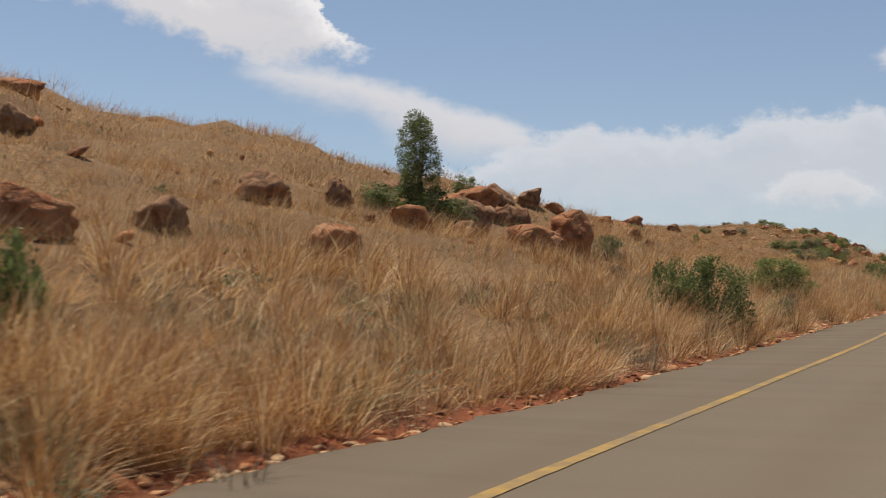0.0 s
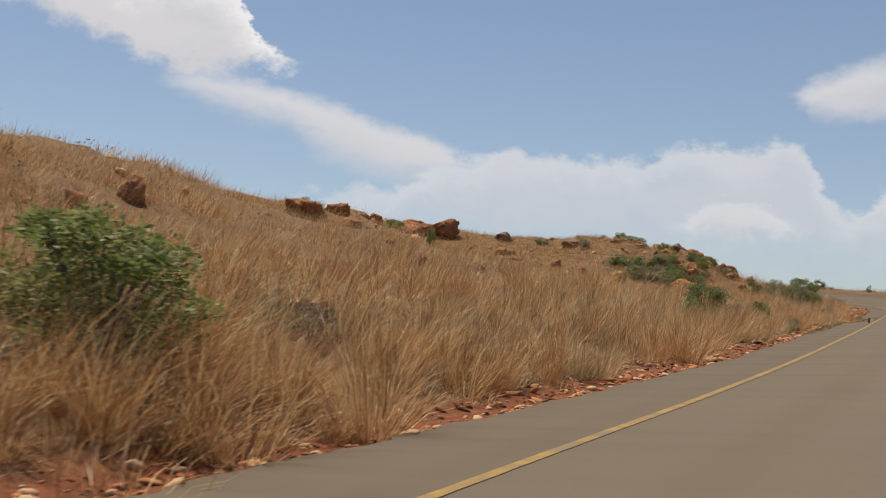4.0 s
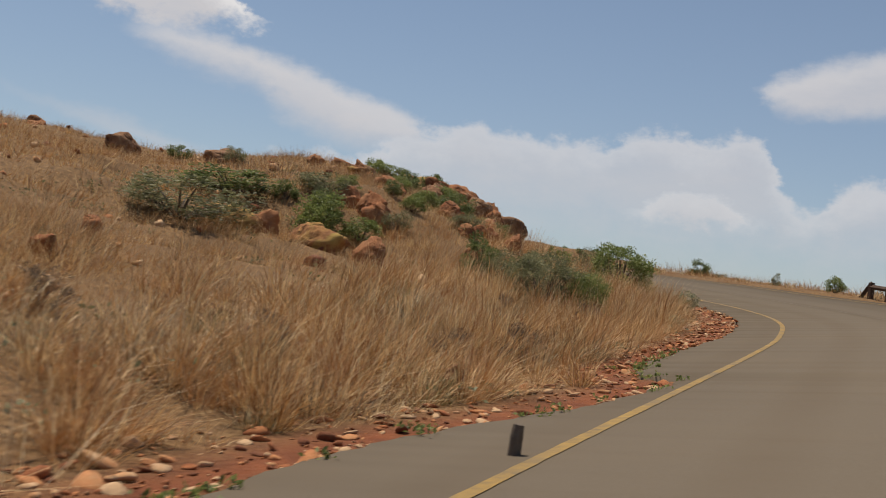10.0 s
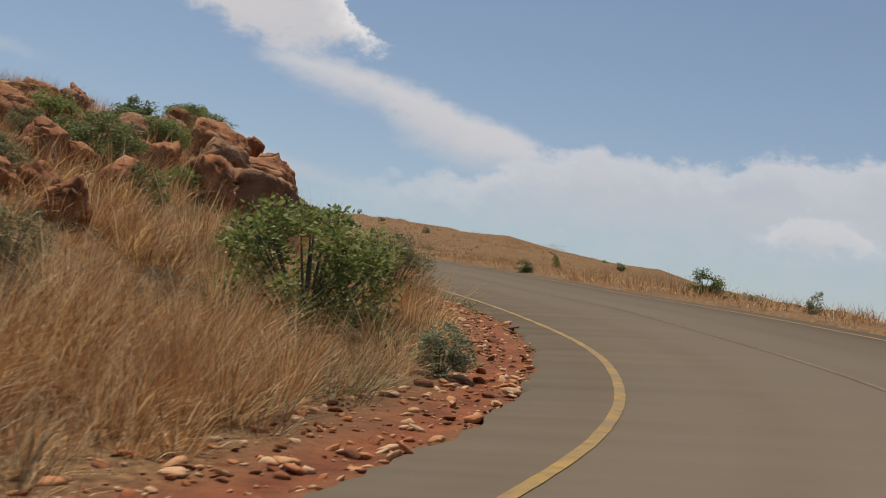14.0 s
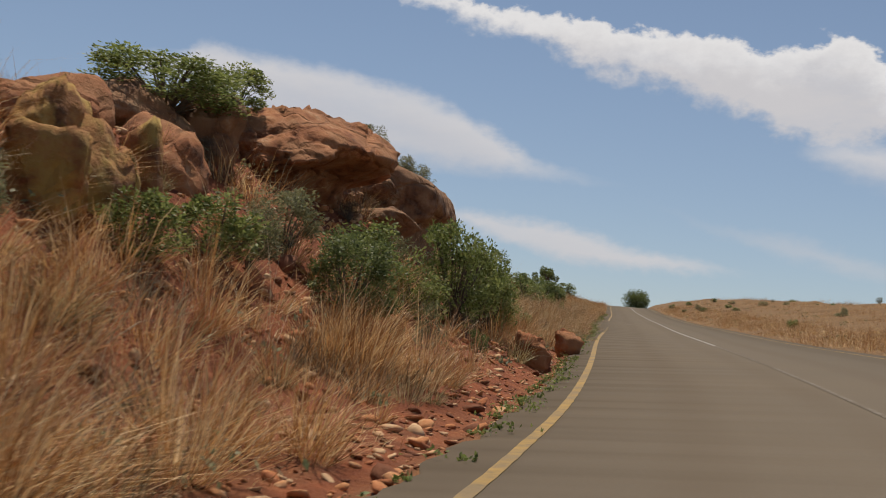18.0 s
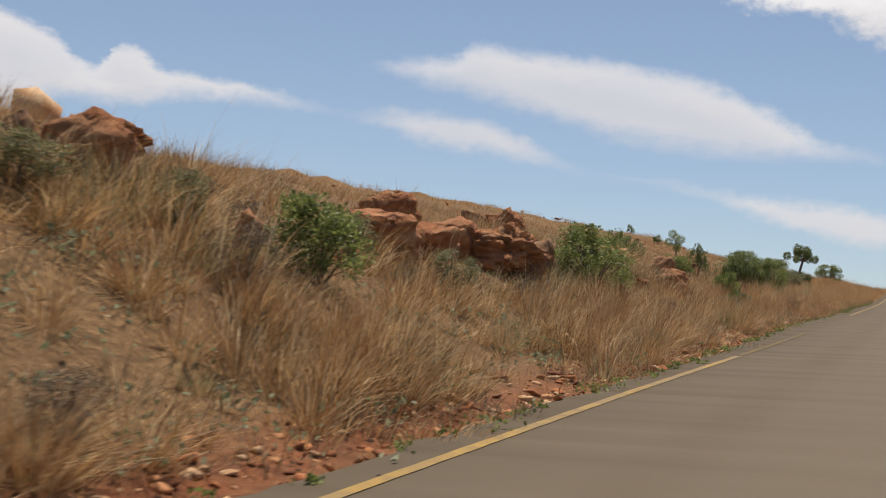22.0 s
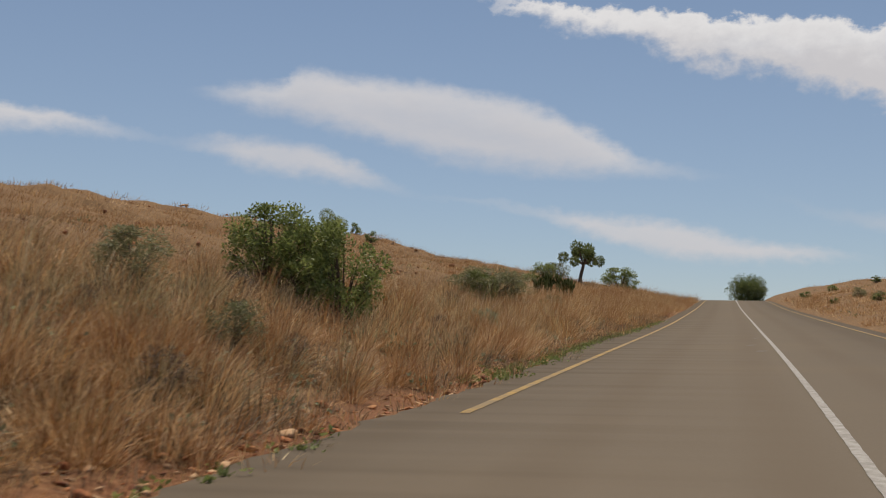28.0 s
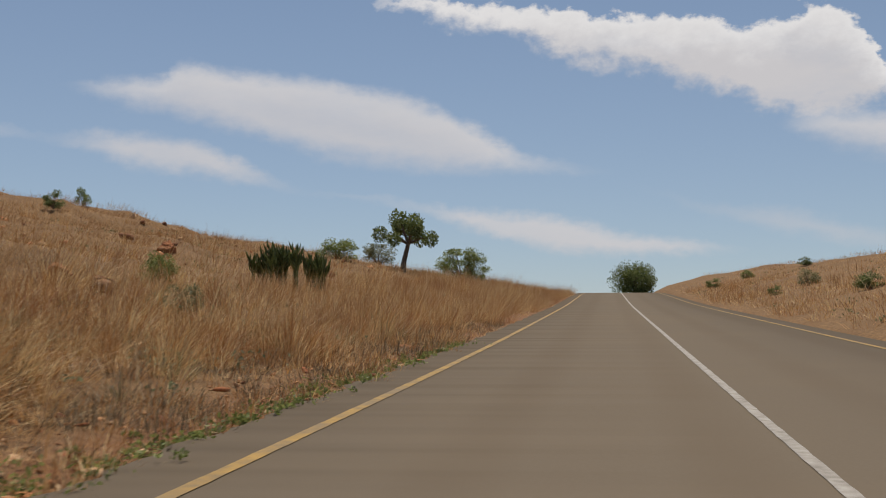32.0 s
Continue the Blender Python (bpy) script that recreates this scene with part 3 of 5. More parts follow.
def ribbon(name, s_from, s_to, left, right, lift, mat, step=0.5, skirt=0.0, parent=None):
    """A band on the road between two distances to the left, which may change along it."""
    s = np.arange(s_from, s_to, step)
    l, r = (np.broadcast_to(f(s) if callable(f) else f, s.shape) for f in (left, right))
    cols = [l, l * 0.5 + r * 0.5, r]
    d = np.stack(cols, 1)
    sx = s[:, None] + 0 * d
    base, bank = at_row(LINE[:, 2:3], sx)[..., 0], np.radians(at_row(LINE[:, 3:4], sx)[..., 0])
    z = base - d * np.tan(bank) + lift
    p = spread(sx, d)
    if skirt:
        p = np.concatenate([p[:, :1], p, p[:, -1:]], 1)
        z = np.concatenate([z[:, :1] - skirt, z, z[:, -1:] - skirt], 1)
    v = np.concatenate([p.reshape(-1, 2), z.reshape(-1, 1)], 1)
    return dress(name, raw_mesh(name, v, grid_faces(len(s), p.shape[1])), mat, parent)


def ragged_edge(s):
    return paved(s) + 0.05 * np.sin(s * 2.1) + 0.06 * np.sin(s * 0.73 + 1) * np.sin(s * 5.3) + 0.03 * np.sin(s * 11.7)


road = ribbon("road", -57, 448, ragged_edge, far_edge, 0.0, ASPHALT, 0.25, skirt=0.3)
# wheel tracks and a browner strip between them, along the lanes
mark = road.data.attributes.new("across", "FLOAT", "POINT")
span_s = np.repeat(np.arange(-57, 448, 0.25), 5)
lanes = np.stack([ragged_edge(np.arange(-57, 448, 0.25))] * 2 + [(ragged_edge(np.arange(-57, 448, 0.25)) + far_edge(np.arange(-57, 448, 0.25))) / 2] + [far_edge(np.arange(-57, 448, 0.25))] * 2, 1)
mark.data.foreach_set("value", (lanes.ravel() - yellow_at(span_s)).astype(np.float32))
nt = ASPHALT.node_tree
across = nt.nodes.new("ShaderNodeAttribute")
across.attribute_name = "across"
wave_node = nt.nodes.new("ShaderNodeMath")
wave_node.operation = "SINE"
turn_node = nt.nodes.new("ShaderNodeMath")
turn_node.operation = "MULTIPLY_ADD"
turn_node.inputs[1].default_value, turn_node.inputs[2].default_value = 3.6, 0.6
nt.links.new(across.outputs["Fac"], turn_node.inputs[0])
nt.links.new(turn_node.outputs[0], wave_node.inputs[0])
drift = nt.nodes.new("ShaderNodeTexNoise")
drift.inputs["Scale"].default_value, drift.inputs["Detail"].default_value = 0.35, 5
where = nt.nodes.new("ShaderNodeNewGeometry")
nt.links.new(where.outputs["Position"], drift.inputs["Vector"])
amount = nt.nodes.new("ShaderNodeMath")
amount.operation, amount.use_clamp = "MULTIPLY", True
nt.links.new(wave_node.outputs[0], amount.inputs[0])
nt.links.new(drift.outputs[0], amount.inputs[1])
worn = nt.nodes.new("ShaderNodeMix")
worn.data_type = "RGBA"
old = nt.nodes["Principled BSDF"].inputs["Base Color"].links[0].from_socket
nt.links.new(amount.outputs[0], worn.inputs[0])
nt.links.new(old, worn.inputs[6])
worn.inputs[7].default_value = (0.136, 0.106, 0.075, 1)
nt.links.new(worn.outputs[2], nt.nodes["Principled BSDF"].inputs["Base Color"])
tagged(road, "worn grey-brown asphalt road with crumbling edges", "road", kind="structure")


def painted(name, s_from, s_to, centre, half, mat, label):
    band = ribbon(name, s_from, s_to, lambda q: centre(q) + half + 0.005 * np.sin(q * 3.1) * np.sin(q * 7.7), lambda q: centre(q) - half + 0.005 * np.sin(q * 2.3 + 1) * np.sin(q * 9.1), 0.006, mat, 0.2)
    return tagged(band, label, "road line", kind="structure")


for begin, finish, paint in ((-50, 181, YELLOW_PAINT), (181, 193, FADED_YELLOW), (217, 440, YELLOW_PAINT)):
    painted("edge_line", begin, finish, yellow_at, 0.06, paint, "worn yellow edge line painted on the asphalt")
painted("centre_line", 104, 168, white_at, 0.04, FADED_PAINT, "almost worn-off white centre line on the asphalt")
painted("centre_line", 168, 440, white_at, 0.05, WHITE_PAINT, "faded white centre line painted on the asphalt")
painted("edge_line", -50, 440, lambda q: white_at(q) - 3.65, 0.06, YELLOW_PAINT, "worn yellow edge line painted on the asphalt")

# ---- grass ----
rng = np.random.default_rng(7)


def blade_mesh(name, root, tall, lean, wide, bend=0.75, plain=False):
    """Tapered, bent blades: roots, heights, sideways leans in plan, widths; plain ones have one segment."""
    n = len(root)
    side = rng.normal(size=(n, 2))
    side /= np.linalg.norm(side, axis=1, keepdims=True)
    if plain:
        v = np.empty((n, 3, 3), np.float32)
        for k, (f, w) in enumerate(((0.0, 0.8), (0.0, -0.8), (0.92, 0.0))):
            v[:, k, :2] = root[:, :2] + lean * f * 0.8 + side * (0.5 * w * wide)[:, None]
            v[:, k, 2] = root[:, 2] + tall * f
        return raw_mesh(name, v.reshape(-1, 3), np.arange(n * 3).reshape(-1, 3))
    v = np.empty((n, 5, 3), np.float32)
    for k, (f, w) in enumerate(((0.0, 0.8), (0.0, -0.8), (0.55, 1.0), (0.55, -1.0), (1.0, 0.0))):
        v[:, k, :2] = root[:, :2] + lean * (f * (1 - bend) + f * f * bend)
        v[:, k, :2] += side * (0.5 * w * wide)[:, None]
        v[:, k, 2] = root[:, 2] + tall * (f - 0.3 * f * f * np.minimum(1.3, (lean ** 2).sum(1) / np.maximum(tall, 0.05) ** 2))
    base = np.arange(n)[:, None] * 5
    tris = np.stack([base + np.array([0, 1, 3]), base + np.array([0, 3, 2]), base + np.array([2, 3, 4])], 1).reshape(-1, 3)
    return raw_mesh(name, v.reshape(-1, 3), tris)


def clump_field(s, d):
    """Where grass stands thick or thin."""
    xy = spread(s, d)
    x, y = xy[..., 0], xy[..., 1]
    return 0.5 + 0.28 * np.sin(x * 0.9 + 2 * np.sin(y * 0.35)) + 0.28 * np.sin(y * 0.75 + 1.6 * np.sin(x * 0.4)) + 0.15 * np.sin(2.9 * x + 1.7 * y)


def meadow(name, s_range, d_range, density, blades, tall, wide, spread_r, thin=0.0, label="", lean_amount=0.4, mat=None, verge=False):
    """Tussocks over a stretch of the plan, from the edge of the bare verge outwards."""
    area = (s_range[1] - s_range[0]) * abs(d_range[1] - d_range[0])
    n = int(area * density)
    s = rng.uniform(*s_range, n)
    d = rng.uniform(*d_range, n)
    keep = clump_field(s, d) > thin + rng.uniform(-0.3, 0.3, n)
    keep &= (d > (paved(s) + 0.12 if verge else grassed(s)) + rng.normal(0, 0.22, n)) | (d < far_edge(s) - 0.5)
    cut_here = np.maximum(0.88 * np.exp(-((s - 150.0) / 5.8) ** 6) * (d > 3.3), 0.75 * np.exp(-((s - 148.0) / 10.0) ** 6) * (d > 6.2)) * (d < 11) * (d > 0)
    keep &= rng.uniform(0, 1, n) > cut_here
    s, d = s[keep], d[keep]
    n = len(s)
    xy, z = spread(s, d), rise(s, d)
    size = np.clip(rng.normal(1, 0.32, n), 0.4, 1.8) * (0.75 + 0.5 * clump_field(s, d).clip(0, 1))
    count = np.maximum(6, (blades * size * rng.uniform(0.6, 1.3, n)).astype(int))
    owner = np.repeat(np.arange(n), count)
    m = len(owner)
    ang, tilt = rng.uniform(0, 2 * np.pi, m), 1.3 * rng.uniform(0, 1, m) ** 0.8
    out_way = np.stack([np.cos(ang), np.sin(ang)], 1)
    root = np.empty((m, 3))
    root[:, :2] = xy[owner] + out_way * (rng.uniform(0, 1, m) ** 0.5 * spread_r * size[owner])[:, None]
    root[:, 2] = z[owner] - 0.05
    long = tall * size[owner] * rng.uniform(0.5, 1.15, m)
    h = long * np.cos(tilt * 0.85)
    ahead, left = at_row(AHEAD, s), at_row(LEFT, s)
    wind = (ahead * 0.2 - left * 0.1) * lean_amount * 2 + rng.normal(0, 0.16, (n, 2))
    lean = out_way * (np.sin(tilt) * long)[:, None] + wind[owner] * long[:, None] + rng.normal(0, 0.12, (m, 2)) * long[:, None]
    me = blade_mesh(name, root, h, lean, wide * rng.uniform(0.6, 1.4, m), plain=wide > 0.0125)
    ob = dress(name, me, mat or STRAW)
    return tagged(ob, label or "tall dry straw-coloured grass in tussocks on the bank", "grass", kind="stuff")


VERGE = "tall dry straw-coloured grass in tussocks on the bank"
SLOPE = "dry golden grass among stones on the hillside"
BEYOND = "dry yellow grass beyond the far side of the road"
HALF_GREEN = "half-green grey tussocks among the dry grass"
for stretch, dry, high in (((-6, 90), STRAW, 0.76), ((90, 158), STRAW, 0.78), ((158, 196), TAN, 0.64), ((196, 228), RUSSET, 0.68), ((228, 264), GOLD, 0.78)):
    meadow("tall_grass", stretch, (2.9, 6.6), 4.3, 120, high, 0.0075, 0.14, 0.2, VERGE, mat=dry)
    meadow("tall_grass", stretch, (6.6, 10.5), 3.0, 60, high * 0.85, 0.011, 0.18, 0.15, VERGE, mat=dry)
meadow("tall_grass", (264, 350), (3.2, 10), 2.6, 60, 0.8, 0.018, 0.25, 0.0, VERGE, mat=GOLD)
meadow("green_grass", (-6, 262), (3.2, 9), 0.5, 120, 0.55, 0.007, 0.15, 0.0, HALF_GREEN, mat=GREEN_STRAW)
meadow("green_grass", (140, 262), (3.4, 10), 0.4, 110, 0.55, 0.007, 0.15, 0.0, HALF_GREEN, mat=GREEN_STRAW)
meadow("short_grass", (-6, 262), (3.2, 8.5), 3.6, 22, 0.3, 0.0085, 0.3, -0.1, "short dry grass between the tussocks")
meadow("seed_stalks", (-6, 262), (4.2, 10), 1.0, 12, 0.95, 0.005, 0.25, 0.15, "pale feathery seed stalks over the grass", 0.7, PALE_STRAW)
meadow("seed_stalks", (55, 128), (4.0, 9), 1.6, 16, 0.9, 0.005, 0.22, 0.15, "pale feathery seed stalks over the grass", 0.7, PALE_STRAW)
meadow("old_grass", (-6, 262), (3.2, 8.5), 1.6, 50, 0.46, 0.009, 0.2, 0.1, "grey withered grass at the foot of the bank", 0.3, GREY_STRAW)
meadow("slope_grass", (-6, 160), (10, 17), 3.6, 34, 0.48, 0.0135, 0.35, -0.1, SLOPE)
meadow("slope_grass", (160, 262), (10, 17), 3.4, 34, 0.46, 0.0135, 0.35, -0.1, SLOPE, mat=TAN)
meadow("old_grass", (-6, 262), (8.5, 20), 0.8, 28, 0.4, 0.014, 0.35, 0.25, "grey withered grass at the foot of the bank", 0.3, GREY_STRAW)
for stretch, dry in (((-10, 190), STRAW), ((190, 350), RUSSET)):
    meadow("slope_grass", stretch, (17, 34), 3.0, 20, 0.4, 0.022, 0.6, -0.15, SLOPE, mat=dry)
    meadow("slope_grass", stretch, (34, 80), 0.75, 18, 0.36, 0.045, 1.0, -0.1, SLOPE, mat=dry)
meadow("slope_grass", (262, 400), (10, 17), 1.5, 26, 0.55, 0.024, 0.45, 0.05, SLOPE, mat=GOLD)
meadow("field_grass", (80, 330), (-11, -5.5), 2.2, 26, 0.42, 0.012, 0.4, 0.1, BEYOND)
meadow("field_grass", (80, 400), (-40, -11), 0.55, 15, 0.38, 0.032, 0.7, 0.05, BEYOND)
# short growth that creeps over the verge
meadow("verge_grass", (160, 270), (2.8, 5.2), 6.0, 26, 0.2, 0.007, 0.22, 0.1, "short dry grass creeping over the road edge", 0.2, verge=True)
meadow("verge_grass", (88, 150), (2.6, 6.0), 4.0, 22, 0.22, 0.007, 0.25, 0.35, "short dry grass at the edge of the rubble", 0.2)
meadow("verge_grass", (160, 234), (2.9, 5.0), 4.0, 30, 0.26, 0.007, 0.2, 0.1, "short dry grass creeping over the road edge", 0.2, GREY_STRAW, verge=True)
meadow("verge_grass", (234, 275), (3.1, 5.2), 9.0, 30, 0.24, 0.008, 0.2, -0.1, "short dry grass creeping over the road edge", 0.2, GREY_STRAW, verge=True)
meadow("verge_grass", (234, 275), (3.3, 5.2), 6.0, 30, 0.28, 0.008, 0.2, -0.1, "short dry grass creeping over the road edge", 0.2, verge=True)

# ---- stones, shrubs and trees ----
RED_ROCK = material("red_rock", [(0.11, 0.042, 0.02), (0.24, 0.088, 0.036), (0.33, 0.13, 0.053), (0.39, 0.178, 0.079), (0.44, 0.255, 0.142)], 2.2, 0.95, 0.8, 22, detail=10, patch=(0.3, 0.138, 0.062), patch_scale=1.3, span=(0.34, 0.68), joints=1.1)
BROWN_ROCK = material("brown_rock", [(0.09, 0.046, 0.026), (0.19, 0.09, 0.045), (0.26, 0.128, 0.062), (0.32, 0.175, 0.092), (0.4, 0.265, 0.16)], 2.4, 0.95, 0.8, 22, detail=10, patch=(0.26, 0.145, 0.078), patch_scale=1.4, span=(0.34, 0.68), joints=1.2)
YELLOW_ROCK = material("lichen_rock", [(0.08, 0.04, 0.02), (0.24, 0.105, 0.042), (0.37, 0.18, 0.065), (0.48, 0.29, 0.105)], 2.4, 0.95, 0.8, 22, detail=10, patch=(0.4, 0.265, 0.075), patch_scale=1.8, span=(0.3, 0.7), joints=0.9)
PEBBLE = material("rubble", [(0.17, 0.06, 0.026), (0.36, 0.125, 0.046), (0.48, 0.2, 0.078), (0.5, 0.25, 0.11), (0.56, 0.36, 0.2)], 3.0, 0.9, 0.5, 25, island=0.7)
BARK = material("bark", [(0.05, 0.035, 0.025), (0.13, 0.1, 0.075), (0.2, 0.16, 0.12)], 9, 0.95, 0.7, 40, stretch=(1, 1, 0.3))
LEAF = {"green": material("green_leaf", [(0.11, 0.135, 0.036), (0.205, 0.245, 0.07), (0.31, 0.34, 0.115)], 1.5, 0.55, island=0.5, glow_through=0.4),
        "dark": material("dark_leaf", [(0.08, 0.1, 0.032), (0.15, 0.185, 0.06), (0.23, 0.26, 0.095)], 1.5, 0.55, island=0.5, glow_through=0.4),
        "olive": material("olive_leaf", [(0.115, 0.118, 0.055), (0.2, 0.2, 0.095), (0.3, 0.285, 0.15)], 1.5, 0.6, island=0.5, glow_through=0.4),
        "dry": material("dry_twigs", [(0.075, 0.055, 0.038), (0.14, 0.105, 0.075), (0.23, 0.18, 0.125)], 1.5, 0.7, island=0.5, glow_through=0.2),
        "pale": material("pale_leaf", [(0.14, 0.165, 0.085), (0.26, 0.29, 0.16), (0.4, 0.42, 0.27)], 1.5, 0.6, island=0.5, glow_through=0.4)}

bm = bmesh.new()
bmesh.ops.create_icosphere(bm, subdivisions=5, radius=1)
BALL = np.array([v.co for v in bm.verts])
BALL_FACES = np.array([[v.index for v in f.verts] for f in bm.faces])
bm.free()
bm = bmesh.new()
bmesh.ops.create_icosphere(bm, subdivisions=4, radius=1)
MID = np.array([v.co for v in bm.verts])
MID_FACES = np.array([[v.index for v in f.verts] for f in bm.faces])
bm.free()
bm = bmesh.new()
bmesh.ops.create_icosphere(bm, subdivisions=3, radius=1)
LOW = np.array([v.co for v in bm.verts])
LOW_FACES = np.array([[v.index for v in f.verts] for f in bm.faces])
bm.free()
bm = bmesh.new()
bmesh.ops.create_icosphere(bm, subdivisions=2, radius=1)
PEB = np.array([v.co for v in bm.verts])
PEB_FACES = np.array([[v.index for v in f.verts] for f in bm.faces])
bm.free()


def rock_shape(dirs, gen, planes=11, sharp=26.0, rough=0.06):
    """A weathered block: a polyhedron of random planes with lumps, cracks and ledges."""
    nrm = gen.normal(size=(planes, 3))
    nrm[:, 2] *= 0.8
    nrm /= np.linalg.norm(nrm, axis=1, keepdims=True)
    far = gen.uniform(0.55, 1.0, planes)
    inv = np.maximum(dirs @ nrm.T, 0.02) / far
    r = np.minimum(1 / (inv ** sharp).sum(1) ** (1 / sharp), 1.35)
    shift = Vector(gen.uniform(-50, 50, 3))
    bumps = np.array([0.55 * noise.fractal(Vector(d) * 2.6 + shift, 0.6, 2.1, 5) + 0.5 * noise.fractal(Vector((d[0], d[1], d[2] * 1.8)) * 8 - shift, 0.5, 2.1, 4) for d in dirs])
    cracks = np.array([noise.ridged_multi_fractal(Vector(d) * 1.7 - shift, 1.0, 2.0, 3, 1.0, 2.0) for d in dirs])
    split_at = np.array([(lambda q: q[1] - q[0])(noise.voronoi(Vector((d[0] * 1.5, d[1] * 1.5, d[2] * 2.4)) + shift)[0]) for d in dirs])
    a, b = gen.uniform(0, 6, 2)
    ledge = np.tanh(5 * np.sin(dirs[:, 2] * 8 + 2.2 * bumps + 1.5 * np.sin(dirs[:, 0] * 3 + a) + b))
    return dirs * (r * (1 + rough * (1.6 * bumps + 0.45 * ledge - 0.35 * np.clip(cracks - 1.2, 0, 1.5) - 0.9 * np.exp(-(split_at / 0.07) ** 2))))[:, None]


ROCK_LABELS = {"red": "weathered rust-red sandstone boulder in dry grass", "brown": "dark brown weathered boulder in dry grass", "yellow": "red boulder with yellow lichen on top"}
ROCKS = {"red": RED_ROCK, "brown": BROWN_ROCK, "yellow": YELLOW_ROCK}
rock_count = 0


def boulder(x, y, w, h, look_of="red", deep=None, lift=0.0, turn=None, label="", sunk=0.4, rough=0.095, name="boulder", top=None, foot=None, under=0.02, fill=0.24):
    """A boulder w wide whose top stands h over the ground."""
    global rock_count
    rock_count += 1
    gen = np.random.default_rng(100 + rock_count)
    if top is None and abs(locate(x, y)[1]) > 12:
        h, sunk = h * 0.82, 0.5
    ball, ball_faces = (BALL, BALL_FACES) if w > 2.3 else (MID, MID_FACES) if w > 0.7 else (LOW, LOW_FACES)
    v = rock_shape(ball, gen, int(gen.integers(14, 20)), 34.0, rough=rough)
    v = v / np.abs(v).max(0)
    if fill:
        box = ball / ((np.abs(ball) ** 3.2).sum(1) ** (1 / 3.2))[:, None]
        v = v * (1 - fill) + fill * box * (1 + 0.5 * (np.linalg.norm(v, axis=1, keepdims=True) - 1))
        v = v / np.abs(v).max(0)
    deep = deep or w * gen.uniform(0.75, 1.15)
    full = (h * 0.9 + 0.12) / (1 - sunk)
    if top is not None:
        full = top - foot
    v[:, :2] *= (1 - under * np.clip(0.15 - v[:, 2:], 0, 1))
    v = v * np.array([w / 2, deep / 2, full / 2])
    t = gen.uniform(0, 6.28) if turn is None else radians(turn)
    v[:, :2] = v[:, :2] @ np.array([[math.cos(t), math.sin(t)], [-math.sin(t), math.cos(t)]])
    me = raw_mesh(name, v, ball_faces, smooth=w > 0.7)
    ob = dress(name, me, ROCKS[look_of])
    ob.location = (x, y, (top + foot) / 2 if top is not None else ground_z(x, y) + full / 2 - full * sunk + 0.06 + lift)
    return tagged(ob, label or ROCK_LABELS[look_of], "boulder", "boulders on the hillside")


def limb(bm, a, b, ra, rb, sides=6):
    """A tapered stick between two places."""
    a, b = Vector(a), Vector(b)
    q = (b - a).to_track_quat("Z", "Y")
    rings = []
    for p, r in ((a, ra), (b, rb)):
        rings.append([bm.verts.new(p + q @ Vector((r * math.cos(6.2832 * i / sides), r * math.sin(6.2832 * i / sides), 0))) for i in range(sides)])
    for i in range(sides):
        bm.faces.new((rings[0][i], rings[0][(i + 1) % sides], rings[1][(i + 1) % sides], rings[1][i]))
    bm.faces.new(rings[1])


def leaves(name, centres, radii, count, size, gen, upright=0.0, slim=0.45):
    """Many small leaves round the ends of the twigs."""
    c = gen.integers(0, len(centres), count)
    off = gen.normal(size=(count, 3))
    off /= np.linalg.norm(off, axis=1, keepdims=True)
    p = centres[c] + off * (radii[c] * gen.uniform(0.25, 1.05, count) ** 0.6)[:, None]
    a = off + gen.normal(0, 0.6, (count, 3)) + np.array([0, 0, upright])
    a /= np.linalg.norm(a, axis=1, keepdims=True)
    b = np.cross(a, gen.normal(size=(count, 3)))
    b /= np.linalg.norm(b, axis=1, keepdims=True)
    s = (size * gen.uniform(0.6, 1.35, count))[:, None]
    v = np.stack([p - a * s * 0.5, p + b * s * slim * 0.5, p + a * s * 0.5, p - b * s * slim * 0.5], 1)
    return raw_mesh(name, v.reshape(-1, 3), np.arange(count * 4).reshape(-1, 4))


SHRUBS = {}


def shrub_meshes(kind, grade, variant):
    """Twigs and leaves of a shrub one metre wide and one metre high."""
    key = (kind, grade, variant)
    if key in SHRUBS:
        return SHRUBS[key]
    gen = np.random.default_rng({"green": 1, "dark": 2, "olive": 3, "pale": 4, "dry": 5}[kind] * 1000 + variant * 7 + grade * 31)
    n = (16, 34, 60)[grade]
    ang = gen.uniform(0, 6.283, n)
    up = gen.uniform(0.08, 1.0, n)
    rad = np.sqrt(np.clip(1.05 - (up - 0.35) ** 2 / 0.5, 0.05, 1)) * gen.uniform(0.25, 1.0, n) ** 0.5 * 0.42
    centres = np.stack([np.cos(ang) * rad, np.sin(ang) * rad, up * 0.84 + 0.04], 1)
    centres += gen.normal(0, 0.03, centres.shape)
    radii = gen.uniform(0.1, 0.2, n) * (1.25, 1.0, 0.85)[grade]
    bm = bmesh.new()
    for c in centres[: n * 2 // 3]:
        mid = Vector((c[0] * 0.45, c[1] * 0.45, c[2] * 0.5))
        limb(bm, (c[0] * 0.08, c[1] * 0.08, -0.05), mid, 0.014, 0.009, 5)
        limb(bm, mid, c, 0.009, 0.003, 4)
    stems = bpy.data.meshes.new("branchwork")
    bm.to_mesh(stems)
    bm.free()
    stems.materials.append(BARK)
    slim = {"olive": 0.28, "pale": 0.4, "dry": 0.14}.get(kind, 0.45)
    crown = leaves("foliage", centres, radii, (1200, 3400, 8000)[grade], (0.098, 0.063, 0.039)[grade], gen, 0.35, slim)
    crown.materials.append(LEAF[kind])
    SHRUBS[key] = stems, crown
    return SHRUBS[key]


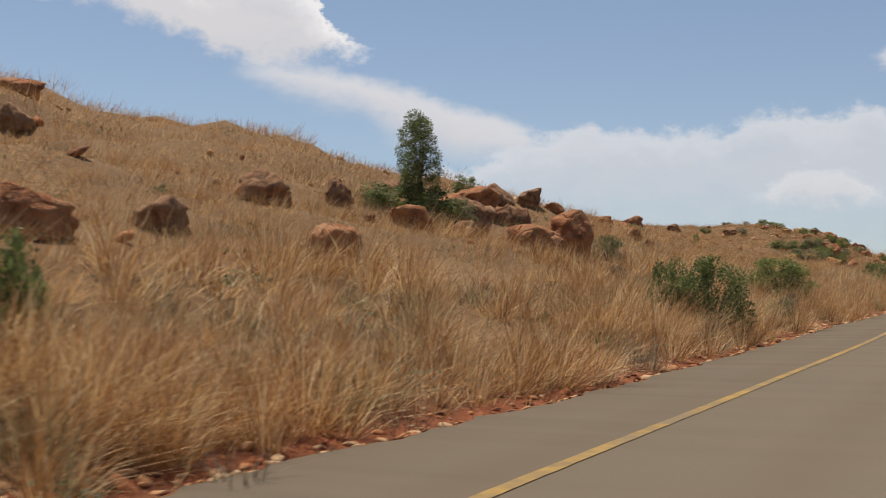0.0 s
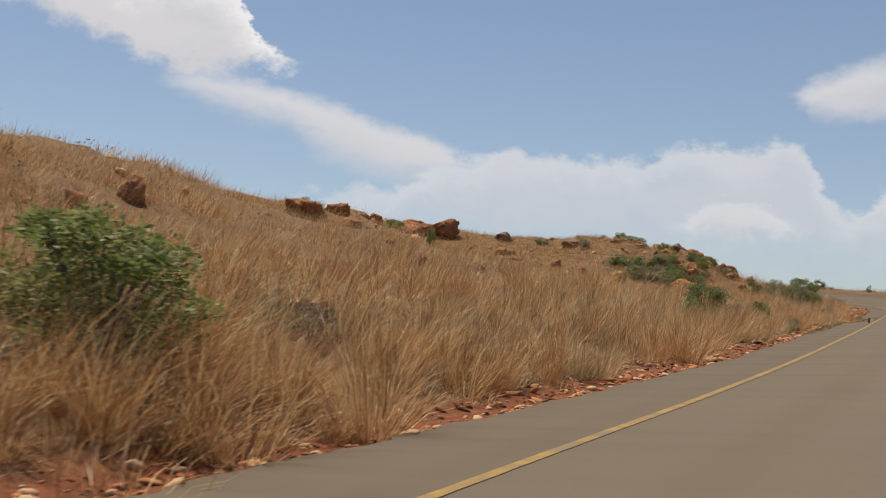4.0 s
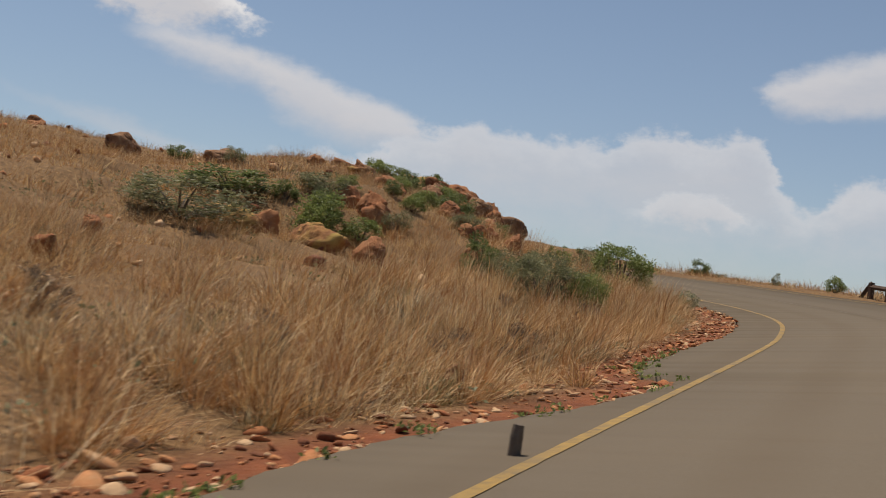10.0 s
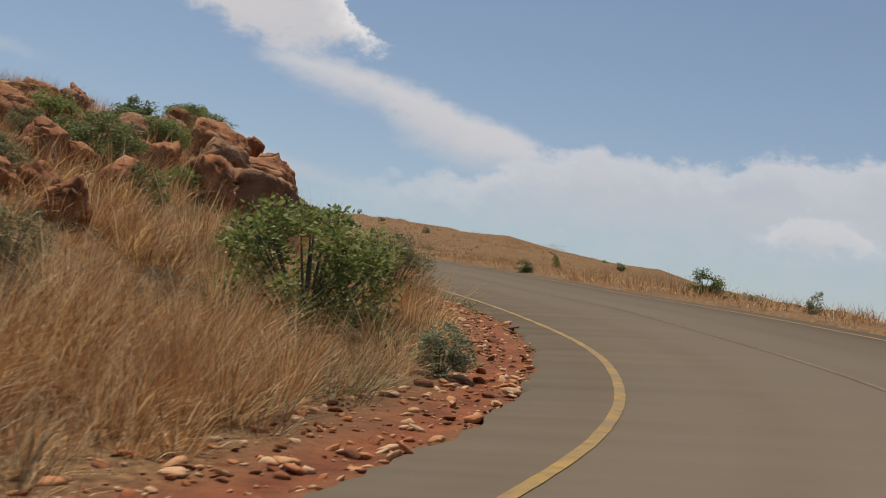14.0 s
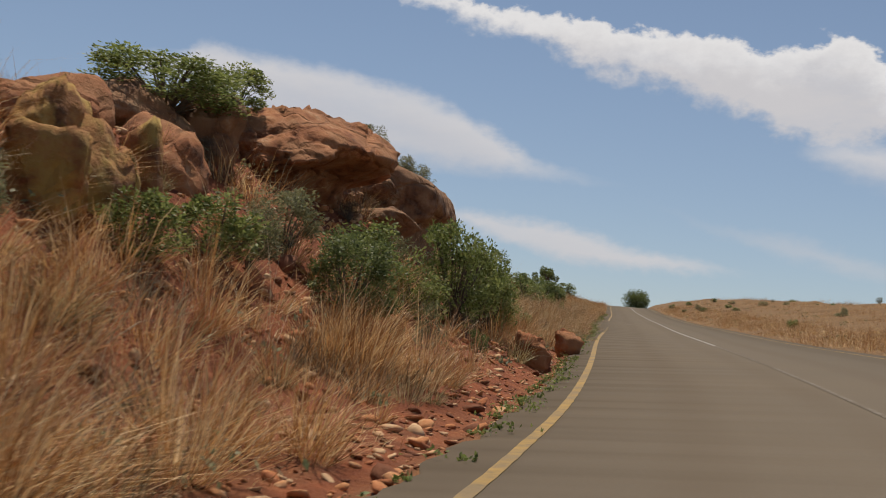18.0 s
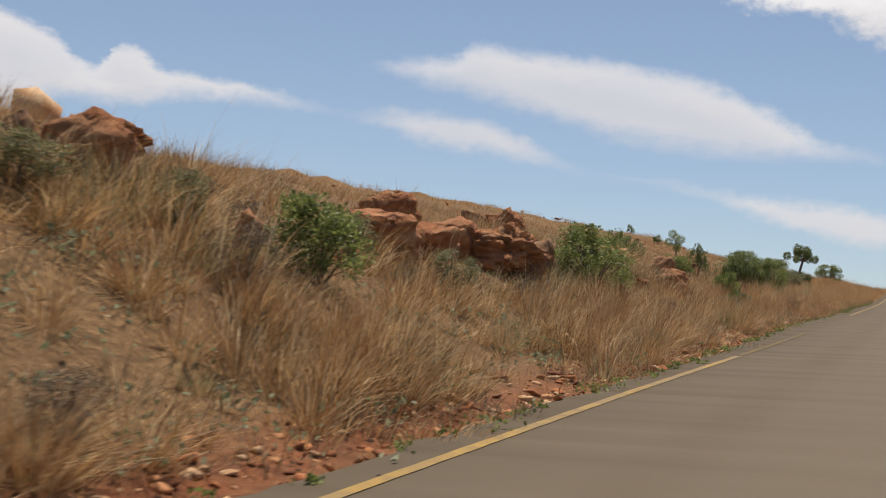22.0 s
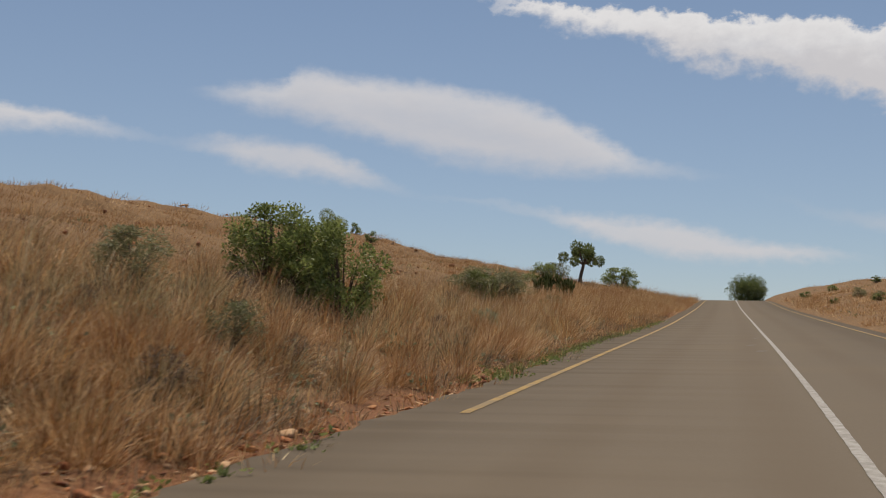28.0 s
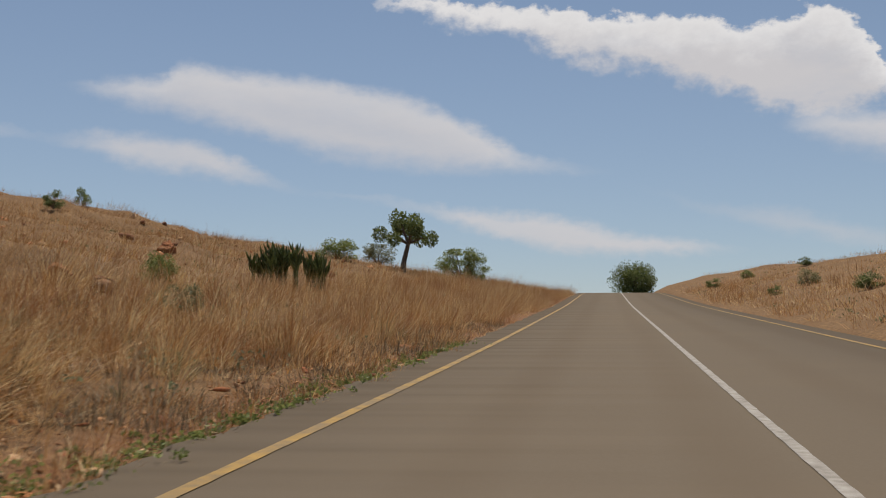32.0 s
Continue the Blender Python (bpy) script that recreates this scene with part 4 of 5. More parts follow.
SHRUB_LABELS = {"green": "leafy mid-green shrub in dry grass", "dark": "dense dark green shrub in dry grass", "olive": "thin grey-olive shrub in dry grass", "pale": "low grey-green herb with pale leaves", "dry": "withered grey-brown twiggy bush in dry grass"}
shrub_count = 0


def shrub(x, y, w, h, kind="green", label="", lift=0.0, name="shrub"):
    global shrub_count
    shrub_count += 1
    off_road = abs(locate(x, y)[1])
    grade = 2 if w > 1.3 and off_road < 12 else 1 if w > 0.65 and off_road < 30 else 0
    stems, crown = shrub_meshes(kind, grade, shrub_count % 3)
    base = new(name)
    base.location = (x, y, ground_z(x, y) + lift)
    base.rotation_euler = (0, 0, shrub_count * 2.4)
    base.scale = (w * 1.05, w * 1.05, h * 1.05)
    for part_name, mesh in (("branchwork", stems), ("foliage", crown)):
        o = new(part_name, mesh)
        o.parent = base
    return tagged(base, label or SHRUB_LABELS[kind], "shrub", "shrubs on the hillside")


def tree(x, y, tall, trunk, lean, tufts, leaf, size, count, kind, label, name="tree", clumped=False):
    """trunk: its radius; tufts: (x, y, z, radius) of leaf clumps round the base."""
    gen = np.random.default_rng(int(abs(x * 13 + y * 7)))
    base = new(name)
    base.location = (x, y, ground_z(x, y) - 0.1)
    fork = Vector((lean[0] * 0.5, lean[1] * 0.5, tall * 0.45))
    bm = bmesh.new()
    limb(bm, (0, 0, -0.2), (fork.x * 0.25, fork.y * 0.25, fork.z * 0.4), trunk * 1.25, trunk, 9)
    limb(bm, (fork.x * 0.25, fork.y * 0.25, fork.z * 0.4), fork, trunk, trunk * 0.8, 9)
    part("trunk", bm, BARK, base)
    for t in tufts[:14]:
        bm = bmesh.new()
        mid = fork.lerp(Vector(t[:3]), 0.55) + Vector((0, 0, 0.06 * tall))
        limb(bm, fork, mid, trunk * 0.5, trunk * 0.3, 6)
        limb(bm, mid, t[:3], trunk * 0.3, trunk * 0.1, 5)
        part("limb", bm, BARK, base)
    arr = np.array(tufts)
    if clumped:
        for t in arr:
            dress("leaf_clump", leaves("leaf_clump", t[None, :3], t[3:], count // len(arr), size, gen, 0.3, leaf), LEAF[kind], base)
    else:
        dress("crown", leaves("crown", arr[:, :3], arr[:, 3], count, size, gen, 0.3, leaf), LEAF[kind], base)
    return tagged(base, label, "tree")


def dome(gen, n, rx, rz, z0, r, hollow=0.5):
    a, u = gen.uniform(0, 6.283, n), gen.uniform(-0.5, 1, n)
    k = gen.uniform(hollow, 1, n)
    c = np.sqrt(np.clip(1 - u * u, 0.05, 1))
    return [(rx * k[i] * c[i] * math.cos(a[i]), rx * k[i] * c[i] * math.sin(a[i]), z0 + rz * u[i] * k[i], r * gen.uniform(0.7, 1.2)) for i in range(n)]


# placed stones, in the order in which the road passes them
boulder(-31.8, 98.3, 2.00, 1.08, "red")
boulder(-15.1, 48.0, 0.75, 0.49, "red")
boulder(-27.5, 79.6, 1.8, 0.5, "red", fill=0.05)
boulder(-31.4, 101.3, 1.28, 0.69, "red")
boulder(-25.1, 72.1, 2.4, 1.0, "red", fill=0.05)
boulder(-23.5, 73.6, 1.09, 0.50, "red")
boulder(-13.1, 62.4, 0.64, 0.29, "red")
boulder(-12.6, 92.0, 0.56, 0.27, "red")
boulder(-20.0, 97.3, 1.17, 0.40, "red")
boulder(-26.4, 100.3, 1.00, 0.43, "red")
boulder(-21.7, 97.8, 0.70, 0.33, "red")
boulder(-16.8, 111.4, 1.22, 0.72, "red")
boulder(-19.1, 125.5, 1.17, 0.63, "brown")
boulder(-16.8, 124.7, 1.71, 0.77, "brown", lift=0.23)
boulder(-15.2, 124.1, 1.96, 1.09, "brown")
boulder(-24.5, 126.1, 1.3, 0.4, "red")
boulder(-23.7, 126.7, 0.85, 0.62, "red")
boulder(-24.6, 123.6, 1.0, 0.35, "red")
boulder(-19.7, 127.3, 1.62, 0.87, "red")
boulder(-18.6, 128.0, 1.17, 0.62, "red", lift=0.57)
boulder(-15.4, 122.7, 1.41, 0.93, "red")
boulder(-17.1, 127.7, 0.87, 0.84, "red")
boulder(-17.7, 128.5, 0.72, 0.54, "red", lift=0.84)
boulder(-16.4, 121.7, 0.96, 0.60, "red")
boulder(-13.3, 115.9, 0.86, 0.37, "red")
boulder(-12.1, 115.4, 0.98, 0.53, "red")
boulder(-14.4, 116.0, 0.59, 0.36, "red")
boulder(-13.3, 113.8, 0.74, 0.35, "red")
boulder(-20.5, 129.3, 1.12, 0.89, "yellow")
boulder(-21.0, 130.9, 1.04, 0.78, "yellow", lift=0.16)
boulder(-20.4, 130.0, 0.60, 0.72, "yellow")
boulder(-20.1, 130.8, 0.94, 1.02, "yellow")
boulder(-25.7, 134.8, 1.37, 1.07, "brown")
boulder(-21.6, 132.1, 0.47, 0.45, "yellow")
boulder(-42.6, 151.3, 1.26, 0.50, "red")
boulder(-41.8, 150.6, 0.52, 0.28, "brown")
boulder(-53.2, 158.5, 1.68, 0.67, "red")
boulder(-50.2, 159.0, 1.50, 0.75, "red")
boulder(-51.6, 161.6, 1.14, 0.76, "brown")
boulder(-66.1, 174.5, 1.33, 0.6, "brown")
boulder(-42.0, 153.2, 0.41, 0.37, "red")
boulder(-61.0, 165.2, 1.21, 0.59, "red", lift=0.25)
boulder(-61.2, 164.1, 0.88, 0.36, "brown", lift=0.16)
boulder(-63.0, 169.3, 1.37, 0.67, "red", lift=0.2)
boulder(-61.5, 169.1, 0.82, 0.51, "red")
boulder(-57.2, 165.8, 0.83, 0.40, "brown")
boulder(-62.8, 171.9, 1.16, 0.72, "brown")
boulder(-50.6, 163.4, 0.51, 0.55, "red")
boulder(-67.7, 175.7, 0.79, 0.5, "red")
boulder(-67.4, 178.2, 0.63, 0.44, "brown")
boulder(-107.7, 211.0, 0.71, 0.23, "red")
boulder(-107.2, 211.8, 0.47, 0.19, "brown")
boulder(-121.3, 218.7, 0.78, 0.29, "red")
# a ridge of round boulders far up the slope
boulder(-42.0, 119.3, 2.4, 1.25, "red")
boulder(-46.7, 116.4, 3.0, 1.0, "brown")
boulder(-46.3, 121.2, 1.8, 1.1, "red")
boulder(-41.0, 125.5, 1.6, 1.0, "brown")
boulder(-44.5, 117.0, 1.2, 0.8, "red")
boulder(-38.5, 117.5, 1.1, 0.7, "brown")
# the outcrop by the slim tree
START_ROCKS = ((-15.7, 21.4, 1.5, 0.8, "brown"), (-14.0, 16.0, 1.3, 0.55, "brown"), (-12.1, 11.3, 1.35, 0.62, "red"), (-12.1, 18.9, 1.15, 0.5, "red"), (-16.0, 25.1, 0.95, 0.7, "brown"),
               (-18.4, 32.0, 1.6, 0.7, "brown"), (-15.6, 28.6, 0.75, 0.5, "red"), (-16.6, 33.8, 2.6, 1.25, "red"), (-15.5, 35.6, 1.5, 1.2, "brown"), (-12.0, 29.3, 1.8, 0.75, "red"))
OUTCROP = ((-13.6, 24.8, 1.4, 0.52, "red"), (-14.6, 30.1, 1.9, 0.95, "brown"), (-15.4, 31.6, 1.6, 1.0, "red"), (-13.4, 27.5, 1.0, 0.5, "brown"),
           (-25.7, 23.3, 1.3, 0.7, "brown"), (-28.7, 26.0, 1.5, 0.5, "red"), (-10.3, 35.3, 1.2, 0.3, "red"), (-17.6, 39.0, 2.0, 1.0, "brown"), (-17.5, 41.6, 1.4, 0.7, "brown"), (-17.0, 43.2, 1.0, 0.5, "red"))
for row in START_ROCKS + OUTCROP:
    boulder(*row)
boulder(-11.7, 31.1, 1.75, 1.3, "red", deep=1.3, turn=35, under=0.45, sunk=0.3, fill=0.45, label="split orange-red boulder leaning over its dark hollow")
BEND_ROCKS = ((-16.8, 104.3, 1.9, 0.9, "yellow"), (-16.5, 105.7, 1.0, 0.62, "red"), (-15.2, 106.5, 2.0, 0.95, "yellow"), (-13.6, 106.3, 1.4, 0.8, "red"), (-14.4, 118.8, 1.3, 0.7, "red"), (-15.8, 119.3, 1.1, 0.45, "red"),
              (-22.1, 123.3, 1.3, 0.5, "yellow"), (-22.9, 125.7, 0.95, 0.5, "brown"), (-16.3, 92.8, 1.35, 0.8, "yellow"), (-36.2, 113.8, 2.5, 1.3, "red"), (-14.9, 96.1, 0.6, 0.3, "red"))
MORE_ROCKS = ((-15.4, 110.7, 1.0, 0.75, "red"), (-13.3, 115.0, 0.95, 0.5, "red"), (-15.8, 124.6, 1.85, 0.85, "brown"), (-12.0, 110.9, 0.7, 0.35, "red"), (-25.0, 128.0, 1.6, 0.4, "red"))
for row in BEND_ROCKS + MORE_ROCKS:
    boulder(*row)
# the rocky knoll inside the bend
for x, y, w, h, k in ((-15.8, 111.1, 1.15, 0.7, "red"), (-19.4, 120.4, 1.3, 0.65, "red"), (-18.2, 126.2, 1.9, 1.0, "red"), (-17.3, 126.9, 1.9, 1.2, "red"), (-15.9, 125.8, 1.4, 1.2, "brown"), (-15.6, 118.2, 1.1, 0.7, "red"),
                      (-17.4, 127.6, 1.7, 1.4, "red"), (-34.0, 122.0, 1.8, 0.9, "brown"), (-27.5, 120.4, 1.7, 0.7, "brown"), (-17.0, 122.8, 1.2, 0.7, "red"), (-18.6, 123.6, 1.3, 0.75, "brown")):
    boulder(x, y, w, h, k, fill=0.35)
# red ledges along the bank past the crag
for x, y, w, h in ((-99.5, 173.2, 2.6, 0.9), (-46.6, 151.6, 2.3, 0.5), (-56.8, 165.8, 1.2, 0.6), (-58.2, 167.3, 1.7, 1.15), (-61.6, 171.4, 1.5, 0.9), (-50.2, 159.9, 2.4, 1.1), (-48.2, 157.8, 1.5, 1.15), (-68.1, 168.0, 2.2, 0.9),
                   (-62.6, 169.0, 1.9, 0.95), (-69.2, 177.1, 1.3, 0.75), (-68.6, 179.1, 0.8, 0.55), (-57.4, 168.6, 1.6, 0.6), (-55.2, 166.4, 0.8, 0.45), (-46.4, 156.2, 1.8, 1.0)):
    boulder(x, y, w, h * 0.7 + 0.05, "red", deep=w * 1.1, turn=135, fill=0.3, under=0.05, rough=0.15, label="flat-topped ledge of layered red rock in the grass")
# rounded stones on the ridge
for x, y, w, h, k in ((-47.5, 121.0, 1.9, 0.8, "brown"), (-49.5, 122.5, 2.2, 0.8, "red"), (-44.5, 124.0, 1.3, 0.8, "brown"), (-43.0, 126.2, 1.6, 0.9, "red"), (-45.0, 128.5, 1.4, 0.8, "brown"), (-37.5, 112.8, 1.6, 0.7, "red"),
                      (-24.6, 98.3, 1.3, 0.4, "brown"), (-26.1, 101.0, 1.2, 0.5, "red")):
    boulder(x, y, w, h + 0.1, k, fill=0.35, under=0.1)
# the crag over the road
bm = bmesh.new()
bmesh.ops.create_icosphere(bm, subdivisions=6, radius=1)
FINE = np.array([v.co for v in bm.verts])
FINE_FACES = np.array([[v.index for v in f.verts] for f in bm.faces])
bm.free()


def crag_rock(s, d, length, depth, top, foot, lip, under, fall, label, kind="red", seed=1, rough=0.055, brow=0.9, square=4, tilt=0.0, solid=0.65):
    """A great block whose side towards the road is undercut below a lip, which rises by tilt along it; fall: how far its top drops towards its two ends."""
    gen = np.random.default_rng(seed)
    v = rock_shape(FINE, gen, 12, rough=rough)
    v = v / np.abs(v).max(0)
    box = FINE / ((np.abs(FINE) ** square).sum(1) ** (1 / square))[:, None]
    v = (1 - solid) * v + solid * box * (1 + (1.77 - 1.8 * solid) * (np.linalg.norm(v, axis=1, keepdims=True) - 1))
    v = v / np.abs(v).max(0)
    along_it, across, up = v.T
    z = foot + (up + 1) / 2 * (top - foot)
    z = z - np.clip(up + 0.3, 0, 1.3) / 1.3 * (fall[0] * np.clip(-along_it, 0, 1) ** 1.5 + fall[1] * np.clip(along_it, 0, 1) ** 1.5 + brow * np.clip(-across - 0.2, 0, 0.8))
    wavy = 0.18 * np.sin(along_it * 4 + seed) + 0.1 * np.sin(along_it * 9)
    g = np.clip((lip + tilt * np.minimum(along_it, 0.1) + wavy - z) / 0.4, 0, 1)
    g = under * g * g * (3 - 2 * g)
    x = along_it * (length / 2 - g * 0.7)
    y = across * depth / 2 + g * np.clip(0.5 - across, 0, 1)
    here = spread(s, d)
    ahead, left = at_row(AHEAD, s), at_row(LEFT, s)
    mid = (top + foot) / 2
    verts = np.concatenate([x[:, None] * ahead + y[:, None] * left, (z - mid)[:, None]], 1)
    ob = dress("boulder", raw_mesh("boulder", verts, FINE_FACES, smooth=True), ROCKS[kind])
    ob.location = (here[0], here[1], mid)
    return tagged(ob, label, "boulder", "boulders on the hillside")


crag_rock(151.0, 8.7, 7.2, 5.2, 8.4, 4.1, 7.15, 0.9, (0.6, 1.1), "huge overhanging red boulder on the crag, dark in shade beneath", seed=4, tilt=0.6)
crag_rock(157.2, 8.35, 4.0, 3.9, 8.15, 4.6, 6.75, 0.55, (0.0, 0.0), "jutting brown rock nose at the end of the crag", "brown", seed=9, brow=0.75, square=9, solid=0.88)
crag_rock(155.9, 7.9, 1.5, 1.5, 7.5, 6.5, 6.9, 0.2, (0.1, 0.1), "brown rock ledge wedged between the crag boulders", "brown", seed=12)
crag_rock(154.9, 7.7, 2.4, 2.2, 7.05, 4.9, 6.5, 0.5, (0.2, 0.1), "overhanging brown boulder in the gap of the crag", "brown", seed=18)
crag_rock(155.0, 9.2, 2.2, 2.4, 8.05, 6.2, 7.3, 0.2, (0.1, 0.2), "dark brown boulder set back between the crag rocks", "brown", seed=21)
crag_rock(145.4, 9.9, 4.0, 3.0, 7.5, 5.2, 6.6, 0.7, (0.6, 0.2), "dark brown rock shoulder under the bush on the crag", "brown", seed=15)
boulder(-23.6, 133.2, 1.9, 1.4, "red", top=6.75, foot=4.5, fill=0.3)
boulder(-21.5, 129.4, 2.0, 1.2, "yellow", top=7.1, foot=4.6, fill=0.3)
boulder(-22.2, 131.3, 1.7, 1.2, "red", top=6.85, foot=4.6, fill=0.3, under=0.3)
boulder(-21.0, 131.2, 1.6, 1.2, "yellow", deep=1.5, top=6.07, foot=4.2, under=0.3, fill=0.3)
boulder(-22.4, 132.6, 0.7, 1.0, "yellow", top=6.36, foot=4.8)
boulder(-19.8, 129.8, 0.9, 1.1, "red", top=6.0, foot=4.4)
boulder(-18.3, 128.6, 0.8, 0.7, "red", top=5.35, foot=4.2)
boulder(-33.8, 143.6, 2.2, 1.2, "red", lift=0.2)
boulder(-33.9, 146.9, 0.55, 0.35, "red")
boulder(-34.8, 147.2, 0.4, 0.25, "red")
boulder(-25.0, 141.4, 0.72, 0.6, "red", deep=0.85, turn=150, label="block of red earth and rock at the road edge", sunk=0.4, under=-0.4, fill=0.5, rough=0.12)
boulder(-29.6, 146.5, 0.85, 0.55, "red", label="reddish-brown boulder lying at the road edge", sunk=0.3, under=-0.1, fill=0.45)
boulder(-68.4, 178.8, 0.95, 0.55, "yellow", fill=0.1)

# shrubs
shrub(-18.6, 38.2, 1.05, 0.8, "dark")
shrub(-7.6, 7.0, 0.51, 1.07, "dark")
shrub(-6.9, 37.3, 2.2, 1.45, "green")
shrub(-18.2, 70.2, 0.38, 0.85, "green")
shrub(-26.6, 84.3, 1.17, 0.72, "green")
shrub(-26.9, 75.9, 1.42, 0.91, "olive")
shrub(-8.0, 73.7, 2.13, 1.19, "dark")
shrub(-6.0, 75.2, 0.97, 1.09, "green")
shrub(-7.2, 66.6, 0.95, 0.80, "green")
shrub(-6.8, 67.7, 0.67, 0.78, "dark")
shrub(-4.8, 74.7, 0.67, 0.57, "pale")
shrub(-18.1, 109.6, 0.94, 0.61, "dark")
shrub(-17.3, 110.5, 0.71, 0.65, "olive")
shrub(-11.0, 108.8, 1.20, 1.34, "dark")
shrub(-10.3, 110.1, 0.90, 0.64, "green")
shrub(-10.4, 113.0, 0.85, 0.70, "olive")
shrub(-9.5, 142.4, 1.26, 0.88, "dark")
shrub(-1.8, 130.4, 0.99, 0.71, "green")
shrub(-4.7, 135.1, 0.57, 0.62, "olive")
shrub(-19.2, 149.4, 0.88, 0.53, "dark")
shrub(-25.6, 134.0, 2.8, 1.0, "green", lift=0.35, label="dense green bush on top of the crag")
shrub(-27.3, 136.0, 1.25, 0.75, "green", lift=0.75, label="dense green bush in the gap of the crag")
shrub(-30.2, 140.6, 0.9, 0.8, "olive", lift=1.35, label="small twiggy shrub growing on the boulder")
for x, y, w, foot in ((-32.6, 143.6, 0.9, 7.6), (-32.7, 143.0, 1.1, 7.75), (-32.8, 142.3, 1.2, 7.85), (-32.9, 141.6, 1.1, 7.85), (-33.4, 143.4, 1.0, 7.7)):
    shrub(x, y, w, 0.58, "olive", "low dry scrub on top of the rock nose", foot - ground_z(x, y))
shrub(-19.0, 128.8, 1.3, 0.9, "dark")
shrub(-18.8, 129.8, 0.7, 0.8, "olive")
shrub(-21.2, 133.2, 1.1, 0.8, "green")
for x, y, w, h, k in ((-16.8, 109.9, 1.4, 0.8, "dark"), (-17.3, 112.3, 1.1, 0.6, "green"), (-16.3, 113.9, 0.9, 0.7, "dark"), (-16.1, 116.6, 1.3, 0.8, "green"), (-21.0, 126.2, 1.3, 1.0, "dark"), (-18.3, 124.1, 1.8, 1.1, "green"),
                      (-14.0, 115.5, 1.6, 0.8, "olive"), (-14.8, 110.8, 1.4, 0.8, "olive"), (-14.8, 108.5, 1.5, 0.9, "green"), (-15.3, 113.5, 1.2, 0.8, "green"), (-20.0, 127.0, 1.6, 1.3, "dark"), (-20.5, 125.4, 1.5, 0.8, "dark"),
                      (-15.5, 121.8, 1.0, 0.7, "green"), (-17.6, 111.4, 2.6, 0.9, "olive"), (-19.6, 122.0, 1.4, 0.8, "green"), (-17.5, 119.4, 1.3, 0.8, "olive"), (-30.5, 121.5, 1.5, 0.9, "dark"), (-26.0, 119.0, 1.2, 0.8, "olive")):
    shrub(x, y, w * 0.85, h * 0.8, k)
for x, y, w, h, k in ((-33.0, 146.2, 1.1, 0.9, "green"), (-31.6, 146.3, 1.0, 0.8, "green"), (-35.4, 148.6, 1.0, 0.6, "olive"), (-38.0, 149.2, 1.2, 0.7, "olive"), (-40.4, 150.6, 1.1, 0.6, "olive"), (-45.5, 157.2, 0.9, 0.6, "olive"),
                      (-44.2, 155.0, 1.1, 0.7, "olive"), (-52.5, 162.4, 0.9, 0.6, "pale"), (-59.5, 172.4, 0.9, 0.6, "olive"), (-64.4, 176.5, 0.8, 0.5, "pale"), (-54.2, 164.2, 1.2, 0.8, "olive"), (-60.2, 168.2, 1.3, 0.9, "green"), (-66.8, 172.6, 1.4, 1.0, "dark"), (-69.4, 173.9, 1.2, 1.0, "dark"),
                      (-75.5, 186.6, 1.0, 0.7, "olive"), (-78.5, 186.0, 1.3, 0.9, "olive"), (-87.0, 197.6, 0.9, 0.6, "pale"), (-105.0, 212.5, 1.0, 0.7, "olive"), (-127.0, 226.0, 1.4, 0.8, "green"), (-133.0, 229.0, 1.1, 0.7, "olive")):
    shrub(x, y, w, h, k)
# low scrub scattered over the field beyond the road
scrub = np.random.default_rng(77)
for k in range(46):
    s1, d1 = float(scrub.uniform(110, 330)), -float(scrub.uniform(7, 38))
    p = spread(s1, d1)
    shrub(p[0], p[1], float(scrub.uniform(0.5, 1.3)), float(scrub.uniform(0.35, 0.75)), ("olive", "dark", "green")[k % 3], "low scrubby bush in the dry field")
for x, y, w, h, k in ((-23.0, 135.0, 1.2, 0.9, "olive"), (-24.6, 137.4, 1.3, 0.9, "green"), (-26.0, 138.6, 0.9, 0.7, "olive"), (-25.3, 137.9, 0.8, 0.6, "green"), (-21.6, 133.8, 0.9, 0.7, "olive"), (-20.2, 131.9, 1.0, 0.7, "green")):
    shrub(x, y, w, h, k)
shrub(-7.6, 103.8, 2.3, 1.4, "olive")
shrub(-8.9, 105.6, 2.0, 1.2, "olive")
shrub(-19.7, 108.8, 3.4, 0.85, "dark", "low dark green thicket behind the rocks")
shrub(-4.9, 106.5, 0.5, 0.4, "pale")
shrub(-14.7, 27.8, 1.6, 1.0, "dark")
shrub(-15.9, 27.6, 1.9, 0.85, "dark")
shrub(-14.2, 28.6, 1.2, 0.8, "olive")
shrub(-24.3, 138.3, 1.1, 0.8, "green")
shrub(-29.0, 143.2, 1.2, 0.9, "dark")
shrub(-17.6, 129.1, 0.78, 0.96, "green")
shrub(-18.0, 128.6, 0.43, 0.67, "green")
shrub(-22.0, 135.6, 1.60, 1.17, "dark")
shrub(-23.6, 136.5, 0.63, 0.82, "dark")
shrub(-22.4, 137.3, 0.53, 0.68, "olive")
shrub(-23.4, 139.0, 0.31, 0.42, "dark")
shrub(-31.7, 145.9, 0.77, 1.45, "dark")
shrub(-31.0, 145.1, 0.82, 0.90, "green")
shrub(-33.3, 146.6, 0.81, 1.39, "dark")
shrub(-41.7, 152.4, 0.72, 0.66, "olive")
shrub(-70.9, 174.6, 1.13, 1.27, "green")
shrub(-70.9, 175.7, 0.73, 0.97, "dark")
shrub(-65.9, 176.8, 1.05, 0.98, "green")
shrub(-61.5, 174.1, 0.45, 0.78, "green")
shrub(-99.9, 205.9, 2.8, 1.2, "olive", "low olive bush in tall grass")
shrub(-98.4, 204.8, 3.7, 1.45, "olive", "broad airy olive bush in tall grass")
shrub(-98.0, 204.2, 1.6, 1.3, "green")
